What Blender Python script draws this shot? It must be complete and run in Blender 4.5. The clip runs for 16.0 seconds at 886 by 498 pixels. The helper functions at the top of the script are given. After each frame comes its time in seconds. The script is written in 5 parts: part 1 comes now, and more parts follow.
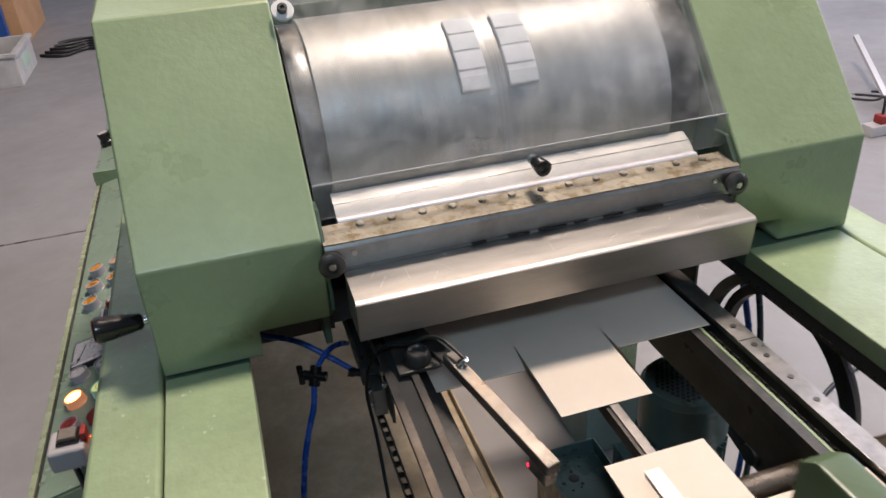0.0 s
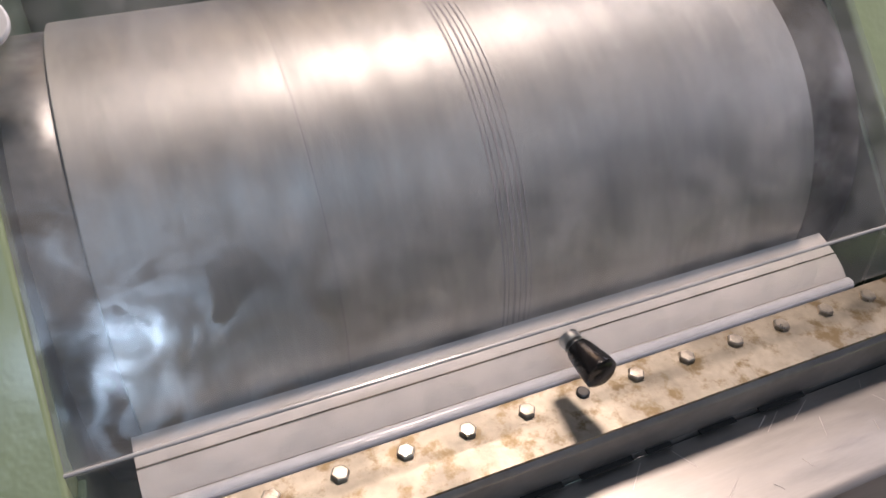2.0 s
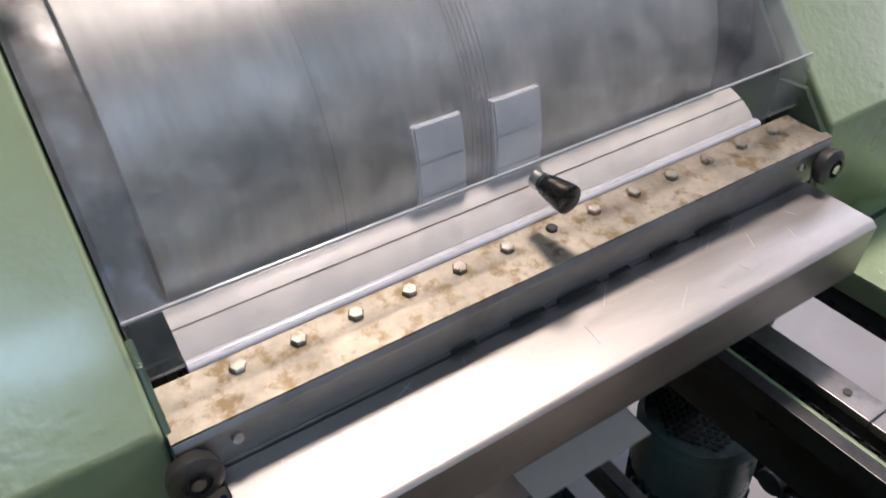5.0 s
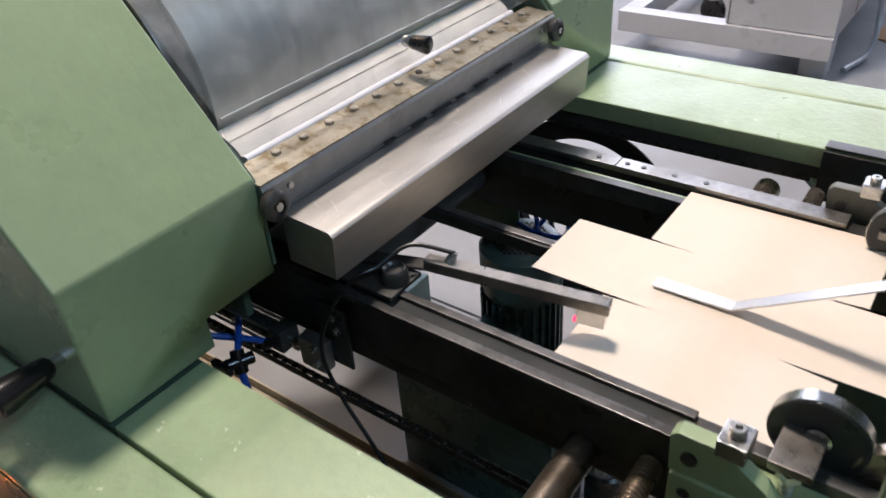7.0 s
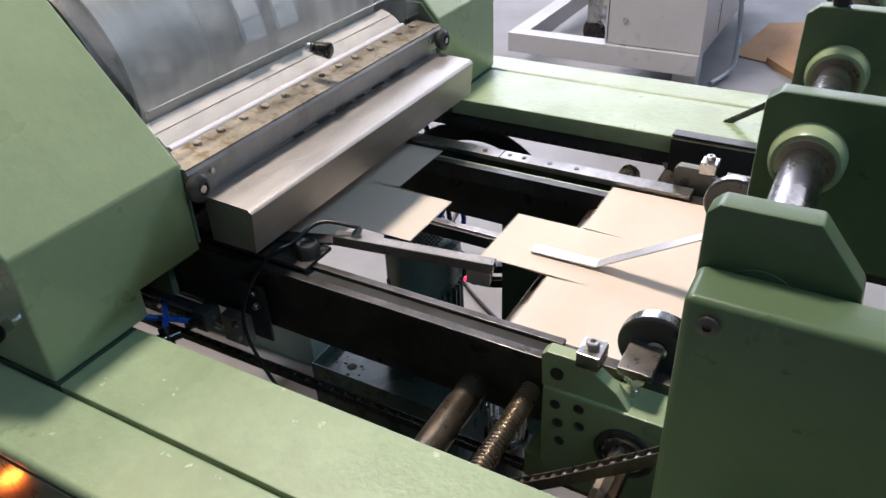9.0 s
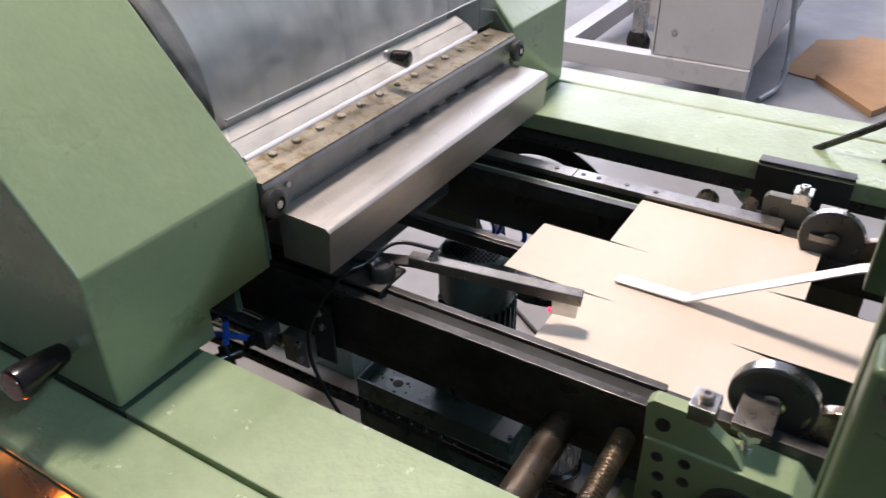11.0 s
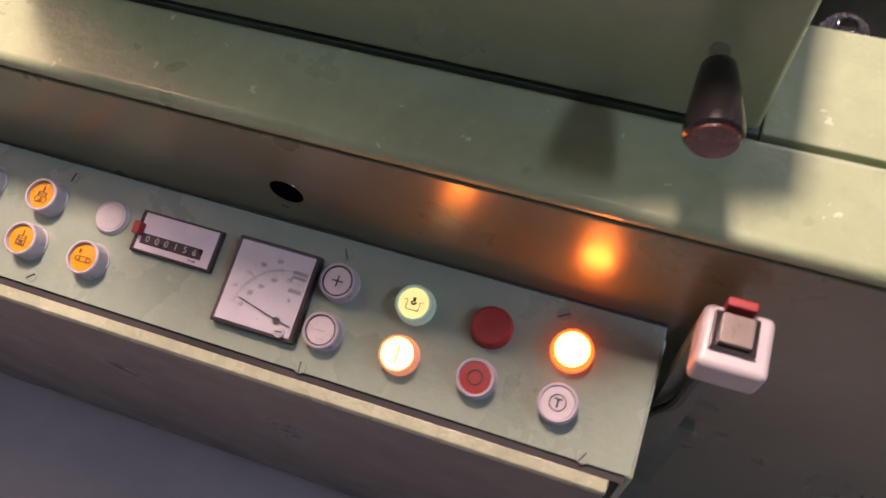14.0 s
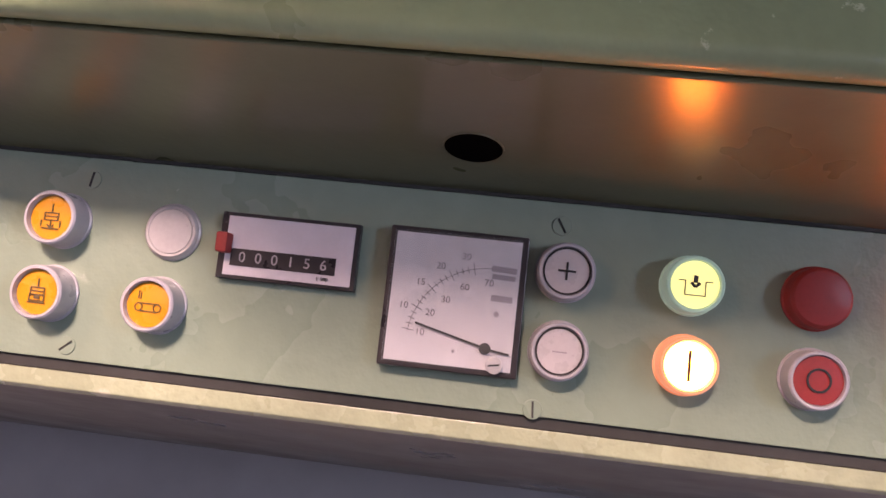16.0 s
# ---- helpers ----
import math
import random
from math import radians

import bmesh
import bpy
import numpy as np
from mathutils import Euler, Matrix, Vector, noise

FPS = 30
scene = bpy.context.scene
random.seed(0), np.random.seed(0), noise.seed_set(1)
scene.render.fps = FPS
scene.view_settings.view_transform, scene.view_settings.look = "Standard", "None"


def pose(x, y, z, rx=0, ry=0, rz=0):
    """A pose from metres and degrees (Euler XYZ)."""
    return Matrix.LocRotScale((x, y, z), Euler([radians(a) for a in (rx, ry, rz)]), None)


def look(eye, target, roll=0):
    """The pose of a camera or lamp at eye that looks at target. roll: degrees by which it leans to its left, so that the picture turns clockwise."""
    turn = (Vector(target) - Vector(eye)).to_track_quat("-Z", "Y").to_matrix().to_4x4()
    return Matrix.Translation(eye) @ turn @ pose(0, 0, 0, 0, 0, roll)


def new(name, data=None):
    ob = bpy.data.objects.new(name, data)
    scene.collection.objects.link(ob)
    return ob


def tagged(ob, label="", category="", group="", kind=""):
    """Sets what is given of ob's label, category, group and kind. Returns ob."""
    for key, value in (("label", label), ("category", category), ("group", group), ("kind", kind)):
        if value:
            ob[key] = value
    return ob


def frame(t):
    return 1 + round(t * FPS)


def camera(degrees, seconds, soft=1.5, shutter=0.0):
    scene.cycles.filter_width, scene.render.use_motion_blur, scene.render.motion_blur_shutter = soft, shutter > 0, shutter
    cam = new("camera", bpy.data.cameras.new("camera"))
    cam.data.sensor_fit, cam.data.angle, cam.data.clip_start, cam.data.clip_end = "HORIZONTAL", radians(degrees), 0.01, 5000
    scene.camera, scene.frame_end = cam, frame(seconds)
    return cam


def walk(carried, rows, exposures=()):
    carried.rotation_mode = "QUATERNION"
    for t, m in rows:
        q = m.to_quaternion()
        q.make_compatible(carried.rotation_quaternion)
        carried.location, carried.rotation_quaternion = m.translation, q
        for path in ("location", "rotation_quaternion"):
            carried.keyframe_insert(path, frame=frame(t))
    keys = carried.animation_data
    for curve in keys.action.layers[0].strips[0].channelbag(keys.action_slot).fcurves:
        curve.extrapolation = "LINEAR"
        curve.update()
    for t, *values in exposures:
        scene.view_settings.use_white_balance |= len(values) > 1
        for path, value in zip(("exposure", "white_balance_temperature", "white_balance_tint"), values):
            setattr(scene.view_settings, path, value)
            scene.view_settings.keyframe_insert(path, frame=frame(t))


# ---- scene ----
cam = camera(60.1, 16.0, soft=1.5, shutter=0.3)
PATH = [
    (0, (-0.364, -0.826, 1.615), (0.249, 1.419, 0.307), -3.9),
    (0.5, (-0.403, -0.637, 1.581), (0.322, 1.568, 0.259), -4.0),
    (1, (-0.304, -0.460, 1.559), (0.448, 1.729, 0.228), -4.2),
    (1.5, (-0.229, -0.337, 1.542), (0.549, 1.786, 0.123), -3.5),
    (2, (-0.204, -0.267, 1.540), (0.609, 1.766, 0.013), -1.5),
    (2.5, (-0.192, -0.265, 1.540), (0.601, 1.758, -0.013), -1.5),
    (3, (-0.185, -0.254, 1.521), (0.591, 1.749, -0.066), -1.6),
    (5.5, (-0.374, -0.393, 1.514), (0.852, 1.353, -0.090), -4.0),
    (6, (-0.476, -0.495, 1.531), (0.928, 1.144, -0.042), -4.4),
    (6.5, (-0.576, -0.522, 1.564), (1.010, 0.953, 0.003), -3.8),
    (7, (-0.695, -0.554, 1.537), (1.018, 0.824, 0.020), -4.7),
    (7.5, (-0.774, -0.605, 1.529), (1.045, 0.650, 0.028), -4.3),
    (8, (-0.815, -0.642, 1.547), (1.069, 0.524, 0.059), -3.7),
    (10.5, (-0.792, -0.600, 1.558), (1.145, 0.549, 0.124), -2.0),
    (11, (-0.791, -0.539, 1.549), (0.633, 0.349, 0.461), -0.9),
    (11.5, (-0.797, -0.447, 1.540), (0.566, 0.475, 0.403), -0.9),
    (12, (-0.845, -0.361, 1.520), (0.418, 0.589, 0.295), -0.4),
    (12.5, (-0.883, -0.286, 1.500), (0.268, 0.672, 0.176), -1.0),
    (13, (-0.870, -0.178, 1.477), (0.161, 0.694, 0.002), -3.3),
    (13.5, (-0.832, -0.054, 1.448), (0.106, 0.628, -0.182), -7.4),
    (14, (-0.843, 0.071, 1.440), (0.013, 0.479, -0.321), -7.5),
    (14.5, (-0.822, 0.160, 1.422), (-0.120, 0.475, -0.424), -11.5),
    (15, (-0.785, 0.235, 1.363), (-0.124, 0.431, -0.514), -6.2),
    (15.5, (-0.777, 0.284, 1.284), (-0.069, 0.490, -0.575), -7.9),
    (16, (-0.759, 0.294, 1.275), (-0.098, 0.477, -0.604), -8.7),
]
EXPOSURES = [(0.0, -0.08, 6500, 23), (1.0, -0.18, 6600, 26), (2.0, -0.53, 6600, 30), (3.0, -0.58, 6600, 30), (5.5, -0.13, 6150, 24), (8.0, 0.02, 6150, 19), (10.5, 0.07, 6250, 24), (11.5, 0.07, 6300, 23), (12.5, 0.12, 6500, 16), (13.0, 0.22, 6650, 21), (14.0, 0.66, 7350, 55), (15.0, 0.92, 7650, 71), (16.0, 0.87, 7350, 55)]
walk(cam, [(t, look(eye, target, roll)) for t, eye, target, roll in PATH], EXPOSURES)

# ---- world and light ----
FLOOR = 0.25
world = bpy.data.worlds.new("hall_air")
scene.world = world
world.use_nodes = True
bg = world.node_tree.nodes["Background"]
bg.inputs[0].default_value = (0.80, 0.86, 1.0, 1)
bg.inputs[1].default_value = 0.25


def lamp(name, at_, size_x, size_y, watts, colour, target):
    light = bpy.data.lights.new(name, "AREA")
    light.shape, light.size, light.size_y = "RECTANGLE", size_x, size_y
    light.energy, light.color = watts, colour
    ob = new(name, light)
    ob.matrix_world = look(at_, target)
    return ob


lamp("ceiling_lamp", (0.73, 0.90, 5.2), 0.60, 0.60, 265, (1.0, 0.90, 0.74), (0.73, 0.90, 0))
lamp("warm_ceiling_lamp", (0.55, 3.4, 5.2), 1.8, 2.2, 85, (1.0, 0.68, 0.38), (0.2, 1.8, 0))
lamp("side_skylight_lamp", (5.6, 3.4, 5.25), 4.8, 4.4, 450, (0.86, 0.92, 1.0), (5.0, 3.0, 0))
lamp("near_skylight_lamp", (-0.95, -4.1, 5.2), 1.2, 0.5, 88, (0.54, 0.82, 1.0), (-0.5, -1.0, 1.0))
lamp("far_skylight_lamp", (-1.7, 7.6, 5.2), 2.6, 2.0, 45, (0.86, 0.93, 1.0), (-1.2, 7.0, 0.0))
lamp("high_window_lamp", (8.9, 1.0, 3.6), 11.0, 3.0, 560, (0.90, 0.94, 1.0), (0, 1.0, 2.0))

# ---- materials ----


def material(name, colour, rough=0.5, metal=0.0, vary=0.12, scale=9.0, bump=0.0, bump_scale=120.0, stain=None, stain_at=(0.55, 0.75),
             stain_scale=4.0, stretch=(1, 1, 1), rough_vary=0.12, coat=0.0, per_piece=0.0, scratch=0.0, spec=0.5):
    """Procedural paint, metal or plastic: two scales of colour variation, an optional stain colour, fine relief and uneven gloss."""
    m = bpy.data.materials.new(name)
    m.use_nodes = True
    n, l = m.node_tree.nodes, m.node_tree.links
    p = n["Principled BSDF"]
    p.inputs["Metallic"].default_value = metal
    p.inputs["Specular IOR Level"].default_value = spec
    p.inputs["Coat Weight"].default_value = coat
    p.inputs["Coat Roughness"].default_value = 0.12
    tc = n.new("ShaderNodeTexCoord")
    mp = n.new("ShaderNodeMapping")
    mp.inputs["Scale"].default_value = stretch
    l.new(tc.outputs["Object"], mp.inputs["Vector"])

    def noise_tex(sc, detail=4.0, rough_=0.6):
        t = n.new("ShaderNodeTexNoise")
        t.inputs["Scale"].default_value, t.inputs["Detail"].default_value, t.inputs["Roughness"].default_value = sc, detail, rough_
        l.new(mp.outputs[0], t.inputs["Vector"])
        return t.outputs["Fac"]

    def ramp(fac, a, b, lo, hi):
        r = n.new("ShaderNodeMapRange")
        r.inputs[1].default_value, r.inputs[2].default_value, r.inputs[3].default_value, r.inputs[4].default_value = a, b, lo, hi
        l.new(fac, r.inputs[0])
        return r.outputs[0]

    def mixed(fac, c1, c2, how="MIX"):
        x = n.new("ShaderNodeMix")
        x.data_type, x.blend_type = "RGBA", how
        for val, sock in ((fac, x.inputs[0]), (c1, x.inputs[6]), (c2, x.inputs[7])):
            if hasattr(val, "is_linked"):
                l.new(val, sock)
            elif isinstance(val, tuple):
                sock.default_value = (*val, 1)
            else:
                sock.default_value = val
        return x.outputs[2]

    dark = tuple(c * (1 - vary * 1.6) for c in colour)
    light = tuple(min(1, c * (1 + vary)) for c in colour)
    big = noise_tex(scale)
    col = mixed(ramp(big, 0.3, 0.7, 0, 1), dark, light)
    fine = noise_tex(scale * 11, 3.0)
    g = ramp(fine, 0.25, 0.75, 1 - vary * 0.7, 1 + vary * 0.5)
    comb = n.new("ShaderNodeCombineColor")
    for k in range(3):
        l.new(g, comb.inputs[k])
    col = mixed(1.0, col, comb.outputs[0], "MULTIPLY")
    if stain:
        s = noise_tex(stain_scale, 6.0, 0.65)
        col = mixed(ramp(s, stain_at[0], stain_at[1], 0, 0.9), col, stain)
    if per_piece:
        oi = n.new("ShaderNodeObjectInfo")
        g2 = ramp(oi.outputs["Random"], 0, 1, 1 - per_piece, 1 + per_piece)
        c2 = n.new("ShaderNodeCombineColor")
        for k in range(3):
            l.new(g2, c2.inputs[k])
        col = mixed(1.0, col, c2.outputs[0], "MULTIPLY")
    l.new(col, p.inputs["Base Color"])
    l.new(ramp(noise_tex(scale * 1.7), 0.3, 0.7, max(0.02, rough - rough_vary), min(1, rough + rough_vary)), p.inputs["Roughness"])
    if bump:
        b = n.new("ShaderNodeBump")
        b.inputs["Strength"].default_value, b.inputs["Distance"].default_value = bump, 0.0015
        l.new(noise_tex(bump_scale, 2.0), b.inputs["Height"])
        l.new(b.outputs[0], p.inputs["Normal"])
    return m


def glow(name, colour, strength, rim=None):
    m = bpy.data.materials.new(name)
    m.use_nodes = True
    p = m.node_tree.nodes["Principled BSDF"]
    p.inputs["Base Color"].default_value = (*colour, 1)
    p.inputs["Emission Color"].default_value = (*colour, 1)
    p.inputs["Emission Strength"].default_value = strength
    p.inputs["Roughness"].default_value = 0.3
    return m


def clear_sheet(name, haze=0.10, tint=(0.93, 0.95, 0.95)):
    """Clear plastic sheet: see-through with a glossy skin and smudges."""
    m = bpy.data.materials.new(name)
    m.use_nodes = True
    n, l = m.node_tree.nodes, m.node_tree.links
    n.clear()
    out = n.new("ShaderNodeOutputMaterial")
    tr = n.new("ShaderNodeBsdfTransparent")
    tr.inputs[0].default_value = (*tint, 1)
    gl = n.new("ShaderNodeBsdfGlossy")
    gl.inputs["Roughness"].default_value = 0.04
    df = n.new("ShaderNodeBsdfDiffuse")
    df.inputs[0].default_value = (0.6, 0.6, 0.58, 1)
    lw = n.new("ShaderNodeLayerWeight")
    lw.inputs[0].default_value = 0.5
    pw_ = n.new("ShaderNodeMath")
    pw_.operation = "POWER"
    pw_.inputs[1].default_value = 4.0
    l.new(lw.outputs["Facing"], pw_.inputs[0])
    fr = n.new("ShaderNodeMapRange")
    fr.inputs[3].default_value, fr.inputs[4].default_value = 0.035, 0.75
    l.new(pw_.outputs[0], fr.inputs[0])
    tc = n.new("ShaderNodeTexCoord")
    no = n.new("ShaderNodeTexNoise")
    no.inputs["Scale"].default_value, no.inputs["Detail"].default_value, no.inputs["Roughness"].default_value = 14, 8, 0.7
    l.new(tc.outputs["Object"], no.inputs["Vector"])
    mr = n.new("ShaderNodeMapRange")
    mr.inputs[1].default_value, mr.inputs[2].default_value, mr.inputs[3].default_value, mr.inputs[4].default_value = 0.42, 0.75, haze * 0.3, haze * 2.2
    l.new(no.outputs["Fac"], mr.inputs[0])
    rr = n.new("ShaderNodeMapRange")
    rr.inputs[1].default_value, rr.inputs[2].default_value, rr.inputs[3].default_value, rr.inputs[4].default_value = 0.40, 0.60, 0.07, 0.50
    n2 = n.new("ShaderNodeTexNoise")
    n2.inputs["Scale"].default_value, n2.inputs["Detail"].default_value, n2.inputs["Distortion"].default_value = 26, 9, 0.6
    l.new(tc.outputs["Object"], n2.inputs["Vector"])
    l.new(n2.outputs["Fac"], rr.inputs[0])
    if haze > 0.05:
        l.new(rr.outputs[0], gl.inputs["Roughness"])
    m1, m2 = n.new("ShaderNodeMixShader"), n.new("ShaderNodeMixShader")
    l.new(mr.outputs[0], m1.inputs[0])
    l.new(tr.outputs[0], m1.inputs[1])
    l.new(df.outputs[0], m1.inputs[2])
    l.new(fr.outputs[0], m2.inputs[0])
    l.new(m1.outputs[0], m2.inputs[1])
    l.new(gl.outputs[0], m2.inputs[2])
    l.new(m2.outputs[0], out.inputs[0])
    return m


GREEN = material("green_machine_paint", (0.262, 0.340, 0.190), 0.32, vary=0.07, scale=5, bump=0.35, bump_scale=85, coat=0.2, rough_vary=0.08)
GREEN_WORN = material("worn_green_paint", (0.262, 0.340, 0.190), 0.35, vary=0.10, scale=7, bump=0.45, bump_scale=110, stain=(0.48, 0.53, 0.36), stain_at=(0.66, 0.70),
                      stain_scale=55, coat=0.05, rough_vary=0.1)
# Darker than the outer green; used on inner, under and rear parts.
GREEN_DARK = material("darker_green", (0.070, 0.115, 0.078), 0.38, vary=0.15, scale=6, bump=0.1, stain=(0.035, 0.045, 0.038), stain_scale=5)
PANEL = material("panel_green_paint", (0.195, 0.265, 0.198), 0.30, vary=0.07, scale=6, bump=0.25, bump_scale=170, stain=(0.50, 0.52, 0.44), stain_at=(0.70, 0.74), stain_scale=30, coat=0.25)
STEEL = material("brushed_steel", (0.45, 0.43, 0.40), 0.41, 0.92, vary=0.07, scale=7, bump=0.06, bump_scale=40, stretch=(1.2, 7, 7), stain=(0.42, 0.39, 0.35), stain_at=(0.50, 0.80), stain_scale=5, rough_vary=0.05)
STEEL_STAIN = material("stained_steel", (0.36, 0.325, 0.26), 0.48, 0.85, vary=0.20, scale=14, stain=(0.17, 0.125, 0.065), stain_at=(0.50, 0.62), stain_scale=58, bump=0.12, bump_scale=180)
JACKET = material("cylinder_steel_jacket", (0.47, 0.455, 0.435), 0.54, 0.80, vary=0.11, scale=4, stretch=(10, 1.4, 1.4), stain=(0.40, 0.39, 0.38), stain_at=(0.50, 0.78), stain_scale=9, rough_vary=0.06, bump=0.03, bump_scale=60)
jn, jl = JACKET.node_tree.nodes, JACKET.node_tree.links
jt_ = jn.new("ShaderNodeTangent")
jt_.direction_type, jt_.axis = "RADIAL", "X"
jl.new(jt_.outputs[0], jn["Principled BSDF"].inputs["Tangent"])
jn["Principled BSDF"].inputs["Anisotropic"].default_value = 0.5
jn["Principled BSDF"].inputs["Anisotropic Rotation"].default_value = 0.25
IRON = material("dark_oily_iron", (0.085, 0.083, 0.078), 0.38, 0.6, vary=0.3, scale=14, bump=0.25, bump_scale=90, stain=(0.10, 0.07, 0.045), stain_at=(0.58, 0.75), stain_scale=12)
BLACK = material("black_paint", (0.045, 0.046, 0.045), 0.35, vary=0.2, scale=12, bump=0.1)
BAKELITE = material("black_plastic", (0.010, 0.009, 0.009), 0.24, vary=0.2, scale=20, coat=0.15)
BAKELITE_BROWN = material("brown_bakelite", (0.065, 0.014, 0.008), 0.22, vary=0.3, scale=50, coat=0.4)
BARE = material("bare_worn_steel", (0.60, 0.59, 0.57), 0.28, 1.0, vary=0.15, scale=14, stain=(0.14, 0.12, 0.10), stain_at=(0.55, 0.8), stain_scale=16, bump=0.1)
RUST = material("browned_steel_rod", (0.34, 0.29, 0.235), 0.30, 0.9, vary=0.15, scale=9, stain=(0.15, 0.10, 0.06), stain_at=(0.5, 0.8), stain_scale=10)
BOARD = material("cream_board", (0.63, 0.555, 0.46), 0.75, vary=0.03, scale=6, bump=0.04, bump_scale=300, per_piece=0.02)
APRON = material("cream_apron_sheet", (0.74, 0.675, 0.63), 0.42, vary=0.05, scale=5, stretch=(1, 6, 6), stain=(0.52, 0.45, 0.36), stain_at=(0.6, 0.8), stain_scale=6)
FOAM = material("grey_white_foam", (0.62, 0.62, 0.64), 0.85, vary=0.05, scale=30, bump=0.2, bump_scale=400)
HOSE = material("blue_plastic_hose", (0.015, 0.085, 0.42), 0.28, vary=0.1, scale=20, coat=0.3)
CABLE = material("black_cable", (0.012, 0.012, 0.012), 0.4, vary=0.2, scale=20)
CONCRETE = material("grey_concrete_floor", (0.262, 0.262, 0.268), 0.55, vary=0.10, scale=1.6, bump=0.15, bump_scale=60, stain=(0.21, 0.195, 0.19), stain_at=(0.52, 0.75), stain_scale=2.2)
# For unseen walls and ceiling; the blue-grey is there to cool bounced light.
WALL = material("unseen_hall_wall", (0.34, 0.40, 0.465), 0.8, vary=0.06, scale=1.0)
WHITE = material("white_machine_paint", (0.47, 0.47, 0.49), 0.35, vary=0.04, scale=4, coat=0.2)
CARD = material("brown_cardboard", (0.50, 0.29, 0.15), 0.85, vary=0.08, scale=5, bump=0.1, bump_scale=100)
CRATE = material("grey_plastic_crate", (0.50, 0.50, 0.49), 0.5, vary=0.1, scale=8)
BLUE = material("blue_painted_steel", (0.02, 0.09, 0.33), 0.4, vary=0.1)
COLLAR = material("grey_button_collar", (0.37, 0.36, 0.385), 0.35, vary=0.05, scale=40)
CAP_YELLOW = material("yellow_button_cap", (0.60, 0.245, 0.010), 0.30, vary=0.08, scale=40, stain=(0.60, 0.36, 0.14), stain_at=(0.6, 0.8), stain_scale=60)
CAP_WHITE = material("off_white_button_cap", (0.47, 0.445, 0.445), 0.30, vary=0.05, scale=40)
CAP_RED = material("red_button_cap", (0.27, 0.020, 0.016), 0.55, vary=0.1, scale=40, coat=0.0)
CAP_CLEAR = material("worn_grey_cap", (0.40, 0.39, 0.39), 0.35, vary=0.08, scale=40)
INK = material("black_ink", (0.015, 0.014, 0.013), 0.5, vary=0.1)
INK_GREY = material("faded_grey_ink", (0.30, 0.27, 0.29), 0.5, vary=0.1)
DIAL = material("yellowed_dial_face", (0.60, 0.575, 0.60), 0.25, vary=0.05, scale=25, stain=(0.50, 0.42, 0.38), stain_at=(0.62, 0.8), stain_scale=40, coat=0.6)
BEZEL = material("worn_black_bezel", (0.022, 0.018, 0.020), 0.35, vary=0.2, scale=40, stain=(0.35, 0.32, 0.30), stain_at=(0.72, 0.76), stain_scale=120)
SILVER = material("silver_face_plate", (0.56, 0.53, 0.57), 0.40, 0.0, vary=0.04, scale=60)
GAP = material("dark_gap", (0.026, 0.027, 0.025), 0.8, vary=0.2)
BROWN_FLOOR = material("brown_floor_patch_tone", (0.34, 0.285, 0.20), 0.5, vary=0.2, scale=5, stain=(0.20, 0.155, 0.10), stain_at=(0.5, 0.7), stain_scale=4)
GLASSY = clear_sheet("clear_bowl_plastic", 0.25)
FBP = (0.165, -0.192, 0.50)
IRON_EDGE = material("worn_rail_edge", (0.095, 0.09, 0.085), 0.36, 0.7, vary=0.25, scale=16, stain=(0.05, 0.045, 0.04), stain_at=(0.45, 0.6), stain_scale=18)
STEEL_GREY = material("grey_steel_plate", (0.07, 0.07, 0.068), 0.45, 0.3, vary=0.12, scale=6)
BOLT = material("browned_bolt_steel", (0.62, 0.56, 0.47), 0.36, 0.9, vary=0.2, scale=60, stain=(0.2, 0.15, 0.1), stain_at=(0.5, 0.7), stain_scale=80)
STEEL_DULL = material("dull_grey_steel", (0.44, 0.43, 0.41), 0.42, 0.9, vary=0.12, scale=8, stain=(0.22, 0.20, 0.17), stain_at=(0.52, 0.75), stain_scale=9)
BARE_EDGE = material("worn_steel_bar", (0.30, 0.275, 0.245), 0.34, 0.9, vary=0.18, scale=16, stain=(0.14, 0.12, 0.10), stain_at=(0.5, 0.7), stain_scale=20)
# Posts share the machine green; darkened here for their unlit faces.
GREEN_POST_SHADED = material("shaded_green_post", (0.078, 0.125, 0.060), 0.34, vary=0.08, scale=6, bump=0.12, bump_scale=120)
# Machine green darkened: the shade on the console front is in the colour.
GREEN_FRONT_SHADED = material("shaded_green_front", (0.095, 0.092, 0.08), 0.38, vary=0.04, scale=4)
# Same green, with the side wall's dim, brownish look put into the base.
GREEN_SIDE_SHADED = material("shaded_glossy_green_side", (0.130, 0.135, 0.075), 0.30, vary=0.08, scale=5, bump=0.10, bump_scale=110, coat=0.15, rough_vary=0.04)
CAP_BROWN = material("browned_button_cap", (0.52, 0.30, 0.15), 0.4, vary=0.1, scale=50)
CASE_GREY = material("light_grey_plastic", (0.38, 0.36, 0.355), 0.4, vary=0.04, scale=20)
CASE_BROWN = material("brown_grey_rocker", (0.17, 0.14, 0.115), 0.35, vary=0.1, scale=40)
HOLE = material("unlit_hole", (0.004, 0.004, 0.004), 0.95, vary=0.1, spec=0.0)
INK_BROWN = material("brown_symbol_ink", (0.085, 0.05, 0.015), 0.5, vary=0.1)
INK_DIM = material("thin_dark_ink", (0.20, 0.18, 0.19), 0.5, vary=0.1)
# Worn paint of the lip, its base lightened for the light it catches.
LIGHTENED_LIP = material("worn_edge_lightened_as_lit", (0.30, 0.345, 0.225), 0.26, vary=0.12, scale=12, bump=0.5, bump_scale=160, stain=(0.46, 0.47, 0.36), stain_at=(0.62, 0.70), stain_scale=26)
